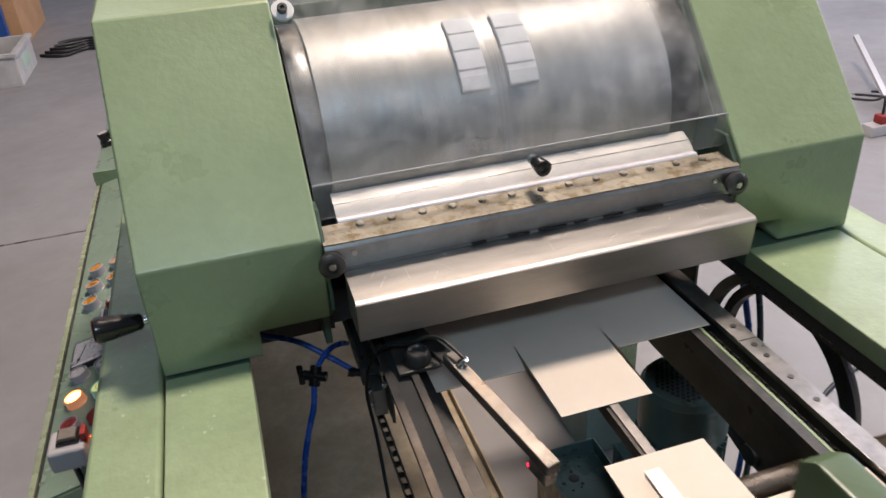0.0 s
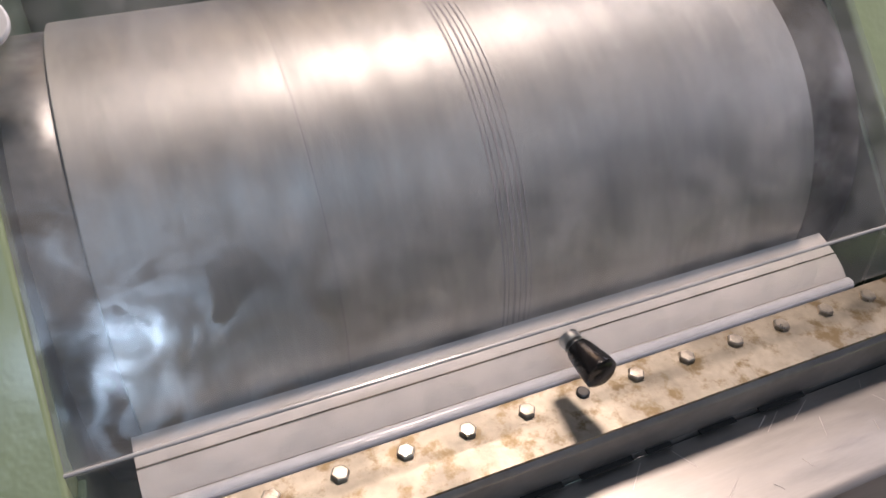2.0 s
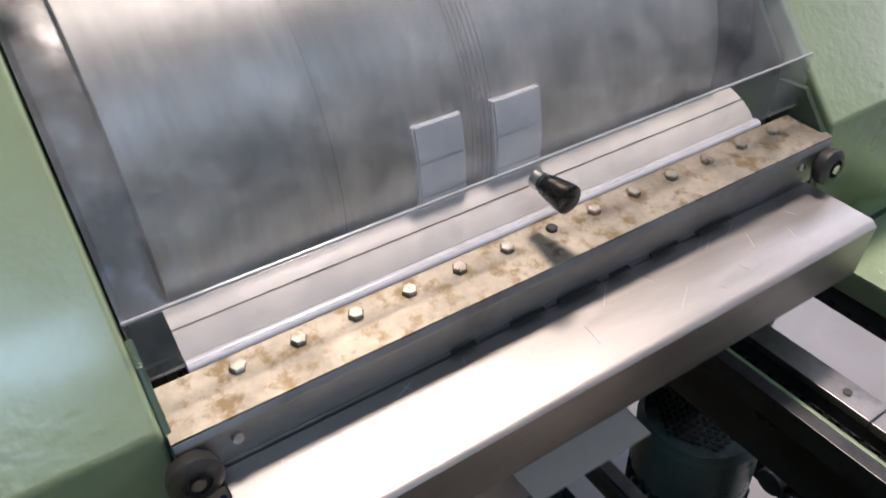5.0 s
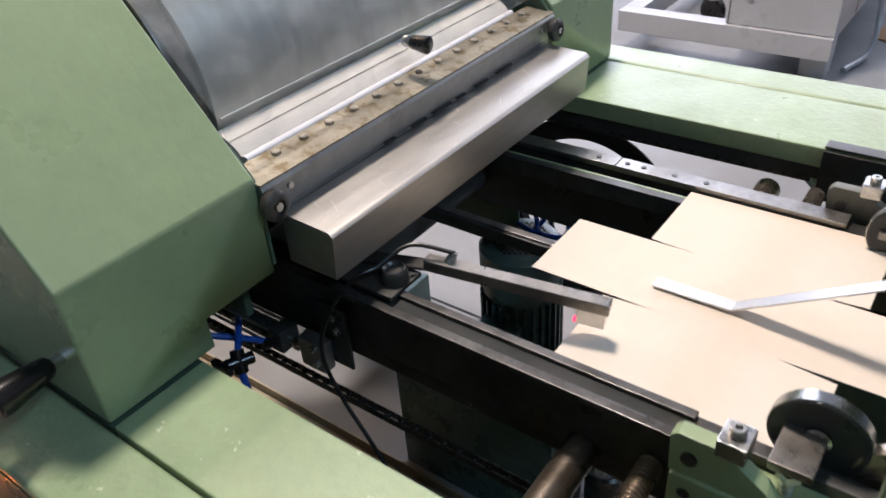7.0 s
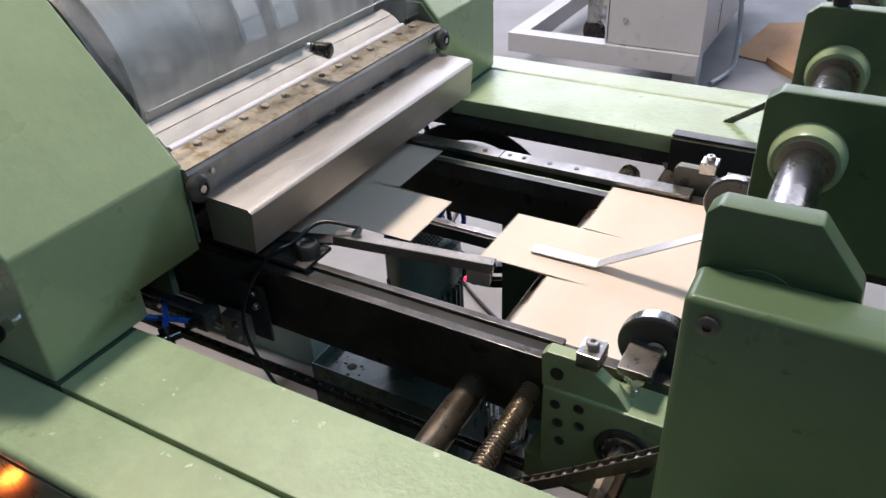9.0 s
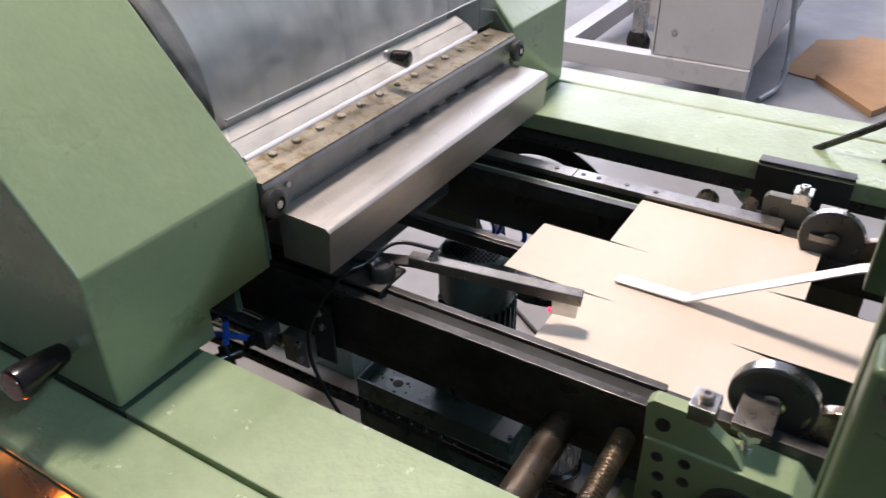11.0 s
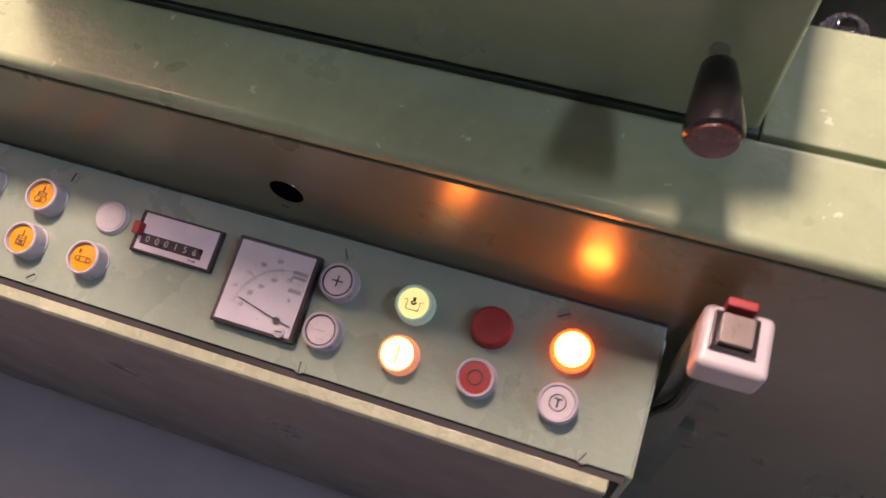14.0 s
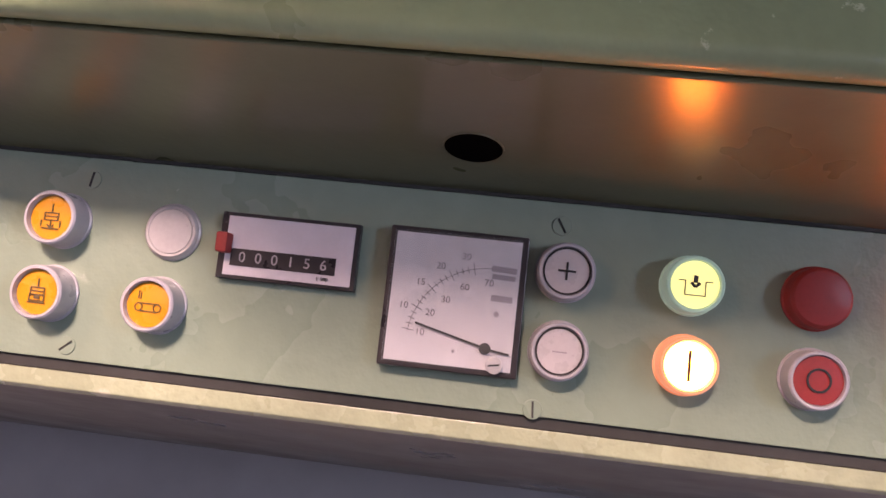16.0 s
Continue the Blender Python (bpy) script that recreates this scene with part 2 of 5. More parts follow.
POLISHED = material("polished_shaft_steel", (0.45, 0.42, 0.41), 0.24, 1.0, vary=0.10, scale=10, stain=(0.27, 0.24, 0.22), stain_at=(0.5, 0.8), stain_scale=7, rough_vary=0.06)
RAIL_TOP = material("grey_rail_steel", (0.33, 0.315, 0.30), 0.38, 0.9, vary=0.2, scale=12, stain=(0.13, 0.115, 0.10), stain_at=(0.52, 0.72), stain_scale=18, bump=0.08)
STRIP = material("dull_strip_steel", (0.62, 0.61, 0.60), 0.40, 0.9, vary=0.1, scale=14)
TEAL = material("teal_grey_paint", (0.095, 0.155, 0.145), 0.30, vary=0.14, scale=7, bump=0.08, stain=(0.05, 0.07, 0.065), stain_at=(0.55, 0.75), stain_scale=8)
# Green paint of the base beam with bluish light mixed into the tone.
GREEN_LIT_BLUISH = material("green_beam_lit_bluish", (0.20, 0.30, 0.27), 0.35, vary=0.1, scale=7, bump=0.08)
SCUFF = material("bright_scuffed_steel", (0.72, 0.69, 0.64), 0.6, 0.2, vary=0.1)
HEM = material("white_smooth_hem", (0.66, 0.65, 0.68), 0.30, vary=0.04, scale=8, coat=0.2)
ACRYLIC_CLEAN = clear_sheet("clear_meter_glass", 0.03)
ACRYLIC = clear_sheet("clear_acrylic", 0.08)
LIT_ORANGE = glow("lit_orange_button", (1.0, 0.26, 0.025), 52.0)
LIT_RIM = glow("lit_orange_collar", (1.0, 0.11, 0.015), 2.2)
LIT_GREEN = glow("lit_green_button", (0.80, 0.86, 0.30), 0.50)
# Collar is really white-grey; green light from its cap is mixed in here.
GREEN_SPILL_RIM = glow("collar_green_spill", (0.30, 0.55, 0.42), 0.12)
# Grey collar; the cap's orange spill is put in as colour and glow.
ORANGE_SPILL_COLLAR = glow("collar_orange_spill", (0.75, 0.30, 0.14), 0.35)
LIT_RED = glow("red_sensor_light", (1.0, 0.03, 0.08), 3.0)

# ---- mesh helpers ----


def mesh_of(name, bm, mat, smooth=None):
    me = bpy.data.meshes.new(name)
    bmesh.ops.recalc_face_normals(bm, faces=bm.faces)
    bm.to_mesh(me)
    bm.free()
    me.materials.append(mat)
    if smooth is not None:
        for f in me.polygons:
            f.use_smooth = True
        me.set_sharp_from_angle(angle=radians(smooth))
    return me


def part(name, bm, mat, parent=None, label="", smooth=35):
    ob = new(name, mesh_of(name, bm, mat, smooth))
    if parent is not None:
        ob.parent = parent
        ob.matrix_parent_inverse = parent.matrix_basis.inverted()
    if label:
        tagged(ob, label)
    if smooth and len(ob.data.polygons) < 400:
        ob.modifiers.new("even_shading", "WEIGHTED_NORMAL").keep_sharp = True
    return ob


def thing(name, label, category, at_=(0, 0, 0), group="", kind=""):
    ob = new(name)
    ob.empty_display_size = 0.05
    ob.matrix_basis = Matrix.Translation(at_)
    return tagged(ob, label, category, group, kind)


def box(x0, x1, y0, y1, z0, z1, bevel=0.0, bm=None, seg=2):
    bm = bm or bmesh.new()
    made = bmesh.ops.create_cube(bm, size=1.0)["verts"]
    for v in made:
        v.co = Vector(((x0 + x1) / 2 + v.co.x * (x1 - x0), (y0 + y1) / 2 + v.co.y * (y1 - y0), (z0 + z1) / 2 + v.co.z * (z1 - z0)))
    if bevel:
        edges = {e for v in made for e in v.link_edges}
        bmesh.ops.bevel(bm, geom=list(edges), offset=bevel, segments=seg, affect="EDGES", profile=0.5)
    return bm


def prism(points, axis, a, b, bevel=0.0, bm=None, seg=2):
    """A flat outline pushed along an axis from a to b. points: the two other axes, in their order."""
    bm = bm or bmesh.new()

    def at3(p, k):
        q = list(p)
        q.insert("xyz".index(axis), k)
        return q
    lo = [bm.verts.new(at3(p, a)) for p in points]
    hi = [bm.verts.new(at3(p, b)) for p in points]
    faces = [bm.faces.new(lo), bm.faces.new(hi[::-1])]
    for k in range(len(points)):
        j = (k + 1) % len(points)
        faces.append(bm.faces.new((lo[k], hi[k], hi[j], lo[j])))
    if bevel:
        edges = {e for f in faces for e in f.edges}
        bmesh.ops.bevel(bm, geom=list(edges), offset=bevel, segments=seg, affect="EDGES", profile=0.5)
    return bm


def rod(p0, p1, r, r2=None, seg=24, bm=None, bevel=0.0):
    bm = bm or bmesh.new()
    p0, p1 = Vector(p0), Vector(p1)
    d = p1 - p0
    turn = d.to_track_quat("Z", "Y").to_matrix().to_4x4()
    made = bmesh.ops.create_cone(bm, cap_ends=True, segments=seg, radius1=r, radius2=r if r2 is None else r2, depth=d.length,
                                 matrix=Matrix.Translation((p0 + p1) / 2) @ turn)["verts"]
    if bevel:
        ring = [e for e in {e for v in made for e in v.link_edges} if any(len(f.verts) > 4 for f in e.link_faces)]
        bmesh.ops.bevel(bm, geom=ring, offset=bevel, segments=2, affect="EDGES", profile=0.5)
    return bm


def lathe(profile, at_, way, seg=28, bm=None, cap=True):
    """A turned body: profile of (radius, height) along the axis way from at_."""
    bm = bm or bmesh.new()
    m = Matrix.Translation(at_) @ Vector(way).to_track_quat("Z", "Y").to_matrix().to_4x4()
    rings = []
    for r, h in profile:
        if r < 1e-6:
            rings.append([bm.verts.new(m @ Vector((0, 0, h)))])
        else:
            rings.append([bm.verts.new(m @ Vector((r * math.cos(2 * math.pi * k / seg), r * math.sin(2 * math.pi * k / seg), h))) for k in range(seg)])
    for a, b in zip(rings, rings[1:]):
        for k in range(seg):
            j = (k + 1) % seg
            if len(a) == 1:
                bm.faces.new((a[0], b[k], b[j]))
            elif len(b) == 1:
                bm.faces.new((a[k], a[j], b[0]))
            else:
                bm.faces.new((a[k], a[j], b[j], b[k]))
    for ring in (rings[0], rings[-1]):
        if cap and len(ring) > 1:
            bm.faces.new(ring)
    return bm


def smooth_path(points, steps=8):
    """Catmull-Rom through the points."""
    pts = [Vector(p) for p in points]
    pts = [pts[0] * 2 - pts[1]] + pts + [pts[-1] * 2 - pts[-2]]
    out = []
    for k in range(1, len(pts) - 2):
        a, b, c, d = pts[k - 1:k + 3]
        for s in range(steps):
            t = s / steps
            out.append(0.5 * ((2 * b) + (c - a) * t + (2 * a - 5 * b + 4 * c - d) * t * t + (3 * b - a - 3 * c + d) * t ** 3))
    return out + [pts[-2]]


def hose(points, r, steps=8, seg=10, bm=None):
    bm = bm or bmesh.new()
    path = smooth_path(points, steps)
    rings, up = [], Vector((0.3, 0.2, 0.93))
    for k, p in enumerate(path):
        d = (path[min(k + 1, len(path) - 1)] - path[max(k - 1, 0)]).normalized()
        side = d.cross(up)
        side = side.normalized() if side.length > 1e-4 else Vector((1, 0, 0))
        up = side.cross(d).normalized()
        rings.append([bm.verts.new(p + r * (math.cos(2 * math.pi * j / seg) * side + math.sin(2 * math.pi * j / seg) * up)) for j in range(seg)])
    for a, b in zip(rings, rings[1:]):
        for j in range(seg):
            i = (j + 1) % seg
            bm.faces.new((a[j], a[i], b[i], b[j]))
    bm.faces.new(rings[0])
    bm.faces.new(rings[-1][::-1])
    return bm


def arc_sheet(yc, zc, r0, r1, a0, a1, x0, x1, seg=32, bm=None):
    """A curved plate round the x axis; angles in degrees from -y upwards."""
    bm = bm or bmesh.new()
    cols = []
    for k in range(seg + 1):
        a = radians(a0 + (a1 - a0) * k / seg)
        c, s = -math.cos(a), math.sin(a)
        cols.append([bm.verts.new((x, yc + r * c, zc + r * s)) for x, r in ((x0, r0), (x1, r0), (x1, r1), (x0, r1))])
    for a, b in zip(cols, cols[1:]):
        for j in range(4):
            i = (j + 1) % 4
            bm.faces.new((a[j], a[i], b[i], b[j]))
    bm.faces.new(cols[0])
    bm.faces.new(cols[-1][::-1])
    return bm


def lettering(name, body, size, m, mat, parent, depth=0.0002, align="CENTER"):
    cu = bpy.data.curves.new(name, "FONT")
    cu.body, cu.size, cu.extrude, cu.align_x, cu.align_y = body, size, depth, align, "CENTER"
    ob = bpy.data.objects.new(name, cu)
    scene.collection.objects.link(ob)
    bpy.context.view_layer.update()
    me = bpy.data.meshes.new_from_object(ob.evaluated_get(bpy.context.evaluated_depsgraph_get()))
    bpy.data.objects.remove(ob)
    me.materials.clear()
    me.materials.append(mat)
    me.transform(m)
    o = new(name, me)
    o.parent = parent
    o.matrix_parent_inverse = parent.matrix_basis.inverted()
    return o


# ---- setting ----
floor = tagged(part("floor", box(-9, 9, -8, 11, FLOOR - 0.1, FLOOR), CONCRETE), "grey stained concrete hall floor with saw-cut joints", "floor", kind="structure")
for k, (x0, x1, y0, y1) in enumerate(((-9, 9, 11, 11.2), (-9, 9, -8.2, -8), (-9.2, -9, -8, 11), (9, 9.2, -8, 11))):
    tagged(part("wall_%d" % (k + 1), box(x0, x1, y0, y1, FLOOR - 0.1, 5.3), WALL), "plain unseen hall wall, blue-grey to cool the bounced light", "wall", kind="structure")
tagged(part("ceiling", box(-9.2, 9.2, -8.2, 11.2, 5.3, 5.4), WALL), "plain unseen hall ceiling, blue-grey to cool the bounced light", "ceiling", kind="structure")

# ---- machine frame: decks, housings, cylinder ----
DECK = 1.031
SLOPE = [(0.0, 1.180), (0.209, 1.425)]          # y, z of the housings' sloping front


def deck_side(s):
    """One long side of the machine bed. s: -1 on the control side, +1 on the other."""
    inner, seam, outer = (-0.402, -0.508, -0.588) if s < 0 else (0.328, 0.492, 0.566)
    t = thing("machine_side_frame", "long green painted side frame of the machine bed" + (", worn" if s < 0 else ", seamed"),
              "machine frame", ((seam + inner) / 2, 0, FLOOR), "side frames of the machine")
    lo, hi = sorted((inner, seam + 0.0025 * (-s)))
    y0 = -0.435 if s < 0 else -0.445
    part("cover_strip", box(lo, hi, -2.35, -0.002, DECK - 0.03, DECK, 0.003), GREEN_WORN, t)
    lo2, hi2 = sorted((seam, outer))
    part("ledge", box(lo2, hi2, -2.35, 2.2, DECK - 0.016, DECK, 0.007, seg=3), GREEN_WORN, t)
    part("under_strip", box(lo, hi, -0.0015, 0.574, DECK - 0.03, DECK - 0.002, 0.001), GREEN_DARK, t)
    part("back_strip", box(lo, hi, 0.575, 2.2, DECK - 0.03, DECK, 0.003), GREEN, t)
    if s < 0:
        part("outer_wall", prism([(-0.5890, DECK - 0.014), (-0.5915, 0.893), (-0.5915, FLOOR), (-0.580, FLOOR), (-0.575, DECK - 0.015)], "y", -2.35, 2.2, 0.001), GREEN_SIDE_SHADED, t)
    else:
        part("outer_wall", box(outer - 0.014, outer - 0.002, -2.35, 2.2, DECK - 0.12, DECK - 0.015, 0.002), GREEN, t)
        part("lower_panel", box(0.334, 0.340, -1.3, -0.10, FLOOR, 0.80, 0.002), GREEN_DARK, t)
        for y in (-2.25, -1.2, 0.62, 1.8):
            part("leg", box(0.36, 0.55, y, y + 0.12, FLOOR, DECK - 0.03, 0.004), GREEN, t)
    xi = sorted((inner + s * 0.004, inner + s * 0.016))
    if s < 0:
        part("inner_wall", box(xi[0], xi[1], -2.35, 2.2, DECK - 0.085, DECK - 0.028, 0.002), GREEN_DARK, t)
    else:
        part("inner_wall", box(xi[0], xi[1], -2.35, 2.2, 0.981, DECK - 0.028, 0.002), BLACK, t)
    return t


deck_side(-1)
deck_side(1)


def housing(s):
    x0, x1 = ((-0.506, -0.290) if s < 0 else (0.296, 0.506))
    t = thing("cylinder_housing", "light green painted sheet metal housing with sloping front beside the cylinder", "machine housing", ((x0 + x1) / 2, 0.3, DECK), "housings of the cylinder")
    outline = [(0, DECK + 0.001), (0, 1.180), (0.209, 1.425), (0.30, 1.432), (0.49, 1.432), (0.566, DECK + 0.001)]
    bm = prism(outline, "x", x0, x1, 0.0038, seg=3)
    # the notch at the inner foot
    body = part("shell", bm, GREEN, t)
    cut = prism([(-0.05, DECK - 0.05), (-0.05, 1.070), (0.25, 1.070), (0.25, DECK - 0.05)], "x", *((-0.384, -0.2) if s < 0 else (0.384, 0.2)))
    cutter = part("cut", cut, GREEN, None)
    md = body.modifiers.new("notch", "BOOLEAN")
    md.operation, md.object, md.solver = "DIFFERENCE", cutter, "EXACT"
    bpy.context.view_layer.update()
    me = bpy.data.meshes.new_from_object(body.evaluated_get(bpy.context.evaluated_depsgraph_get()))
    body.modifiers.clear()
    body.data = me
    body.modifiers.new("even_shading", "WEIGHTED_NORMAL").keep_sharp = True
    bpy.data.objects.remove(cutter)
    xa, xb = (-0.2898, -0.2850) if s < 0 else (0.2890, 0.2958)
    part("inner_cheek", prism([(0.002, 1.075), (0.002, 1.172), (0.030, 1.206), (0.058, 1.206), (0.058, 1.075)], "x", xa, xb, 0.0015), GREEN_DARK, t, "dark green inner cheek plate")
    return t


housing_left = housing(-1)
housing(1)

# clamp handle on the control-side housing
h = thing("clamp_handle", "tapered dark bakelite handle with worn brown end, on the green housing", "handle", (-0.506, 0.038, 1.095))
HW = Vector((-1.0, -0.10, 0.04)).normalized()
part("stem", rod((-0.505, 0.040, 1.096), (-0.520, 0.0385, 1.0966), 0.006), BARE, h, "thin steel stem")
part("grip", lathe([(0.007, 0), (0.010, 0.003), (0.012, 0.014), (0.0165, 0.048), (0.0160, 0.054), (0.012, 0.057)], (-0.517, 0.0388, 1.0965), HW), BAKELITE, h)
part("end_cap", lathe([(0.0140, 0), (0.0135, 0.0016), (0.0, 0.0024)], Vector((-0.517, 0.0388, 1.0965)) + HW * 0.0562, HW), BAKELITE_BROWN, h, "worn brown end of the grip")

# cylinder
CY, CZ, CR = 0.252, 1.220, 0.165
cyl = thing("impression_cylinder", "large turning impression cylinder with bare steel jacket behind the clear guard", "cylinder", (0, CY, CZ))


def drum(x0, x1, r, mat, name, seg=128):
    return part(name, rod((x0, CY, CZ), (x1, CY, CZ), r, seg=seg, bevel=0.0015), mat, cyl, smooth=30)


drum(-0.256, 0.238, CR, JACKET, "jacket")
BEARER = material("mottled_bearer_steel", (0.17, 0.165, 0.16), 0.42, 0.6, vary=0.35, scale=22, stain=(0.07, 0.06, 0.05), stain_at=(0.5, 0.62), stain_scale=30)
drum(-0.284, -0.257, CR - 0.005, BEARER, "bearer_ring")
drum(0.239, 0.286, CR - 0.004, BEARER, "bearer_ring")
for k, (x, w) in enumerate(((-0.020, 0.0012), (-0.0165, 0.0006), (-0.0125, 0.0016), (-0.008, 0.0007), (-0.004, 0.0012), (0.000, 0.0006), (-0.128, 0.0005))):
    part("score_line", rod((x, CY, CZ), (x + w, CY, CZ), CR + 0.0003, seg=128), INK_GREY, cyl, "dark scored ring in the jacket")
# two pairs of foam ejector pads; angles from -y upwards when the cylinder is unturned
for a0 in (28.0, -56.0):
    for x0, x1 in ((-0.070, -0.030), (-0.003, 0.040)):
        bm = bmesh.new()
        arc_sheet(CY, CZ, CR + 0.0004, CR + 0.0042, a0, a0 + 38, x0, x1, 16, bm)
        for j in range(4):
            arc_sheet(CY, CZ, CR + 0.0042, CR + 0.0068, a0 + 0.6 + j * 9.5, a0 + 9.3 + j * 9.5, x0 + 0.001, x1 - 0.001, 5, bm)
        part("foam_pad", bm, FOAM, cyl, "strip of grey white foam blocks")

# apron under the cylinder front
ap = thing("apron_sheet", "cream coloured curved apron sheet below the cylinder guard", "sheet", (0, 0.05, 1.19))
curve = [(0.0850, 1.1990), (0.0760, 1.1960), (0.0660, 1.1915), (0.0570, 1.1855), (0.0500, 1.1780), (0.0455, 1.1690), (0.0440, 1.1600)]
bm = bmesh.new()
for x0, x1 in ((-0.262, 0.256),):
    top = [(y, z) for y, z in curve]
    low = [(y + 0.0012, z - 0.0012) for y, z in curve[::-1]]
    prism(top + low, "x", x0, x1, bm=bm)
part("sheet", bm, APRON, ap, smooth=60)
for y_, z_ in ((0.0663, 1.1925), (0.0503, 1.1793)):
    part("score", rod((-0.262, y_, z_ - 0.0006), (0.256, y_, z_ - 0.0006), 0.0006, seg=6), RUST, ap, "brown rubbed line along the sheet")
part("hem", rod((-0.262, 0.0468, 1.1755), (0.256, 0.0468, 1.1755), 0.0050, seg=20), HEM, ap, "smooth white rolled hem")
back = thing("cylinder_trough", "dark iron cross frame behind and under the cylinder", "machine frame", (0, 0.3, 1.0))
part("back_plate", box(-0.30, 0.30, 0.50, 0.52, 0.72, 1.36, 0.004), GREEN_DARK, back)
inner = [(0.06, 0.75), (0.06, 1.222), (0.19, 1.385), (0.50, 1.385), (0.50, 0.75)]
part("side_plate", prism([(y, max(z, 0.985)) for y, z in inner], "x", -0.2995, -0.2892, 0.002), GREEN_DARK, back)
part("hose_plate", box(-0.398, -0.262, 0.300, 0.306, 0.845, 0.985, 0.001), BLACK, back, "black plate behind the hoses")
part("side_plate", prism(inner, "x", 0.2895, 0.2955, 0.002), GREEN_DARK, back)
# Unseen plate, added to keep lamp light off the floor below.
part("rear_cover", box(-0.398, 0.02, 0.525, 2.2, 0.990, 0.998, 0.001), GREEN_DARK, back)
part("cross_beam", box(-0.288, 0.288, 0.10, 0.16, 0.99, 1.045, 0.004), BLACK, back)

# clear guard
gd = thing("cylinder_guard", "scuffed clear acrylic guard with bent lip before the cylinder", "machine guard", (0, 0.1, 1.3))
ux, uz = 0.650, 0.760
p_low, p_top = (0.036, 1.236), (0.215, 1.445)
th = 0.0018
bm = prism([(p_low[0], p_low[1]), (p_top[0], p_top[1]), (p_top[0] + uz * th * 2, p_top[1] - ux * th * 2), (p_low[0] + uz * th * 2, p_low[1] - ux * th * 2)], "x", -0.288, 0.292)
g1 = part("guard_sheet", bm, ACRYLIC, gd)
g2 = part("guard_lip", box(-0.288, 0.292, p_low[0] - 0.004, p_low[0] - 0.0005, 1.190, 1.2355, 0.001), ACRYLIC, gd)
g3 = part("guard_top", box(-0.288, 0.292, p_top[0] + 0.002, 0.50, p_top[1] - 0.006, p_top[1] - 0.002), ACRYLIC, gd)
for g in (g1, g2, g3):
    g.visible_shadow = False
# Opaque pale rod drawn in for the highlight on the bend.
part("bend_edge", rod((-0.288, p_low[0] - 0.002, p_low[1]), (0.292, p_low[0] - 0.002, p_low[1]), 0.0012, seg=10), material("bend_highlight_tone", (0.40, 0.41, 0.41), 0.2, vary=0.1, scale=30), gd, "highlight line along the bend of the sheet, made as a pale rod")
wn = Vector((0, -uz, ux))
w0 = Vector((-0.277, 0.187, 1.4137))
part("washer", lathe([(0.0145, 0), (0.0145, 0.003), (0.0135, 0.004), (0.006, 0.004)], w0, wn), material("white_plastic_washer", (0.70, 0.69, 0.66), 0.35), gd, "round white plastic washer")
part("bolt_head", lathe([(0.0065, 0.003), (0.0065, 0.010), (0.0055, 0.011), (0.003, 0.011), (0.003, 0.007), (0, 0.007)], w0, wn, 18), IRON, gd, "dark socket screw")
k0 = Vector((0.001, 0.0345, 1.2190))
part("knob_stem", lathe([(0.0070, -0.004), (0.0070, 0.003), (0.005, 0.004), (0.005, 0.008)], k0, (0.09, -0.95, -0.06), 18), BARE, gd, "bright steel stem")
part("knob", lathe([(0.005, 0.005), (0.0078, 0.0065), (0.0086, 0.009), (0.0098, 0.017), (0.0112, 0.027), (0.0110, 0.030), (0.0085, 0.0318), (0, 0.0322)], k0, (0.09, -0.95, -0.06)), BAKELITE, gd, "black tapered knob")

# clamping bar with bolts
bar = thing("clamping_bar", "steel clamping bar with brass-brown stained top and a row of bolts", "bar", (0, 0.02, 1.15))
bm = prism([(0.001, 1.134), (-0.006, 1.166), (-0.003, 1.171), (0.040, 1.176), (0.0415, 1.134)], "x", -0.2885, 0.294, 0.0012)
part("bar_body", bm, STEEL_DULL, bar)
part("bar_top", prism([(-0.0040, 1.1708), (-0.0040, 1.1732), (0.0395, 1.1780), (0.0395, 1.1756)], "x", -0.2885, 0.294, 0.0005), STEEL_STAIN, bar, "brown stained top strip")
for k in range(13):
    x = -0.236 + 0.0408 * k
    c = Vector((x, 0.028, 1.1762))
    if k == 6:
        continue
    part("bolt", lathe([(0.0058, 0), (0.0058, 0.0032), (0.0048, 0.0040), (0, 0.0042)], c, (0, -0.1, 1), 6), BOLT, bar)
# Bolt seven is dark iron to imitate the guard knob's shadow on it.
part("bolt", lathe([(0.0046, 0), (0.0046, 0.0022), (0.0036, 0.003), (0, 0.003)], (0.009, 0.028, 1.1762), (0, -0.1, 1), 12), IRON, bar, "small bolt, darkened for the knob's shadow")
for s, x in ((-1, -0.283), (1, 0.284)):
    kn = part("end_knob", lathe([(0.007, 0), (0.0150, 0.001), (0.0165, 0.006), (0.0165, 0.011), (0.0125, 0.014), (0.0085, 0.0142), (0.0085, 0.011), (0, 0.011)], (x, -0.006, 1.150), (0, -1, 0.05)), IRON, bar, "black round clamping knob")
    part("knob_screw", lathe([(0.0045, 0.011), (0.0045, 0.0148), (0, 0.0152)], (x, -0.006, 1.150), (0, -1, 0.05), 14), BARE, kn, "bright screw in the knob")
    part("pin", lathe([(0.0035, 0), (0.0035, 0.004), (0, 0.0045)], (x - s * 0.030, -0.004, 1.157), (0, -1, 0.1), 12), BARE, bar)
for k in range(6):
    x = -0.10 + 0.047 * k + 0.004 * (k % 2)
    part("slot", box(x, x + 0.020 + 0.010 * (k % 3), -0.0030, 0.001, 1.1329, 1.1340), GAP, bar, "narrow gap under the bar")
part("under_bar", box(-0.28, 0.286, 0.0015, 0.040, 1.128, 1.1335), STEEL_DULL, bar)

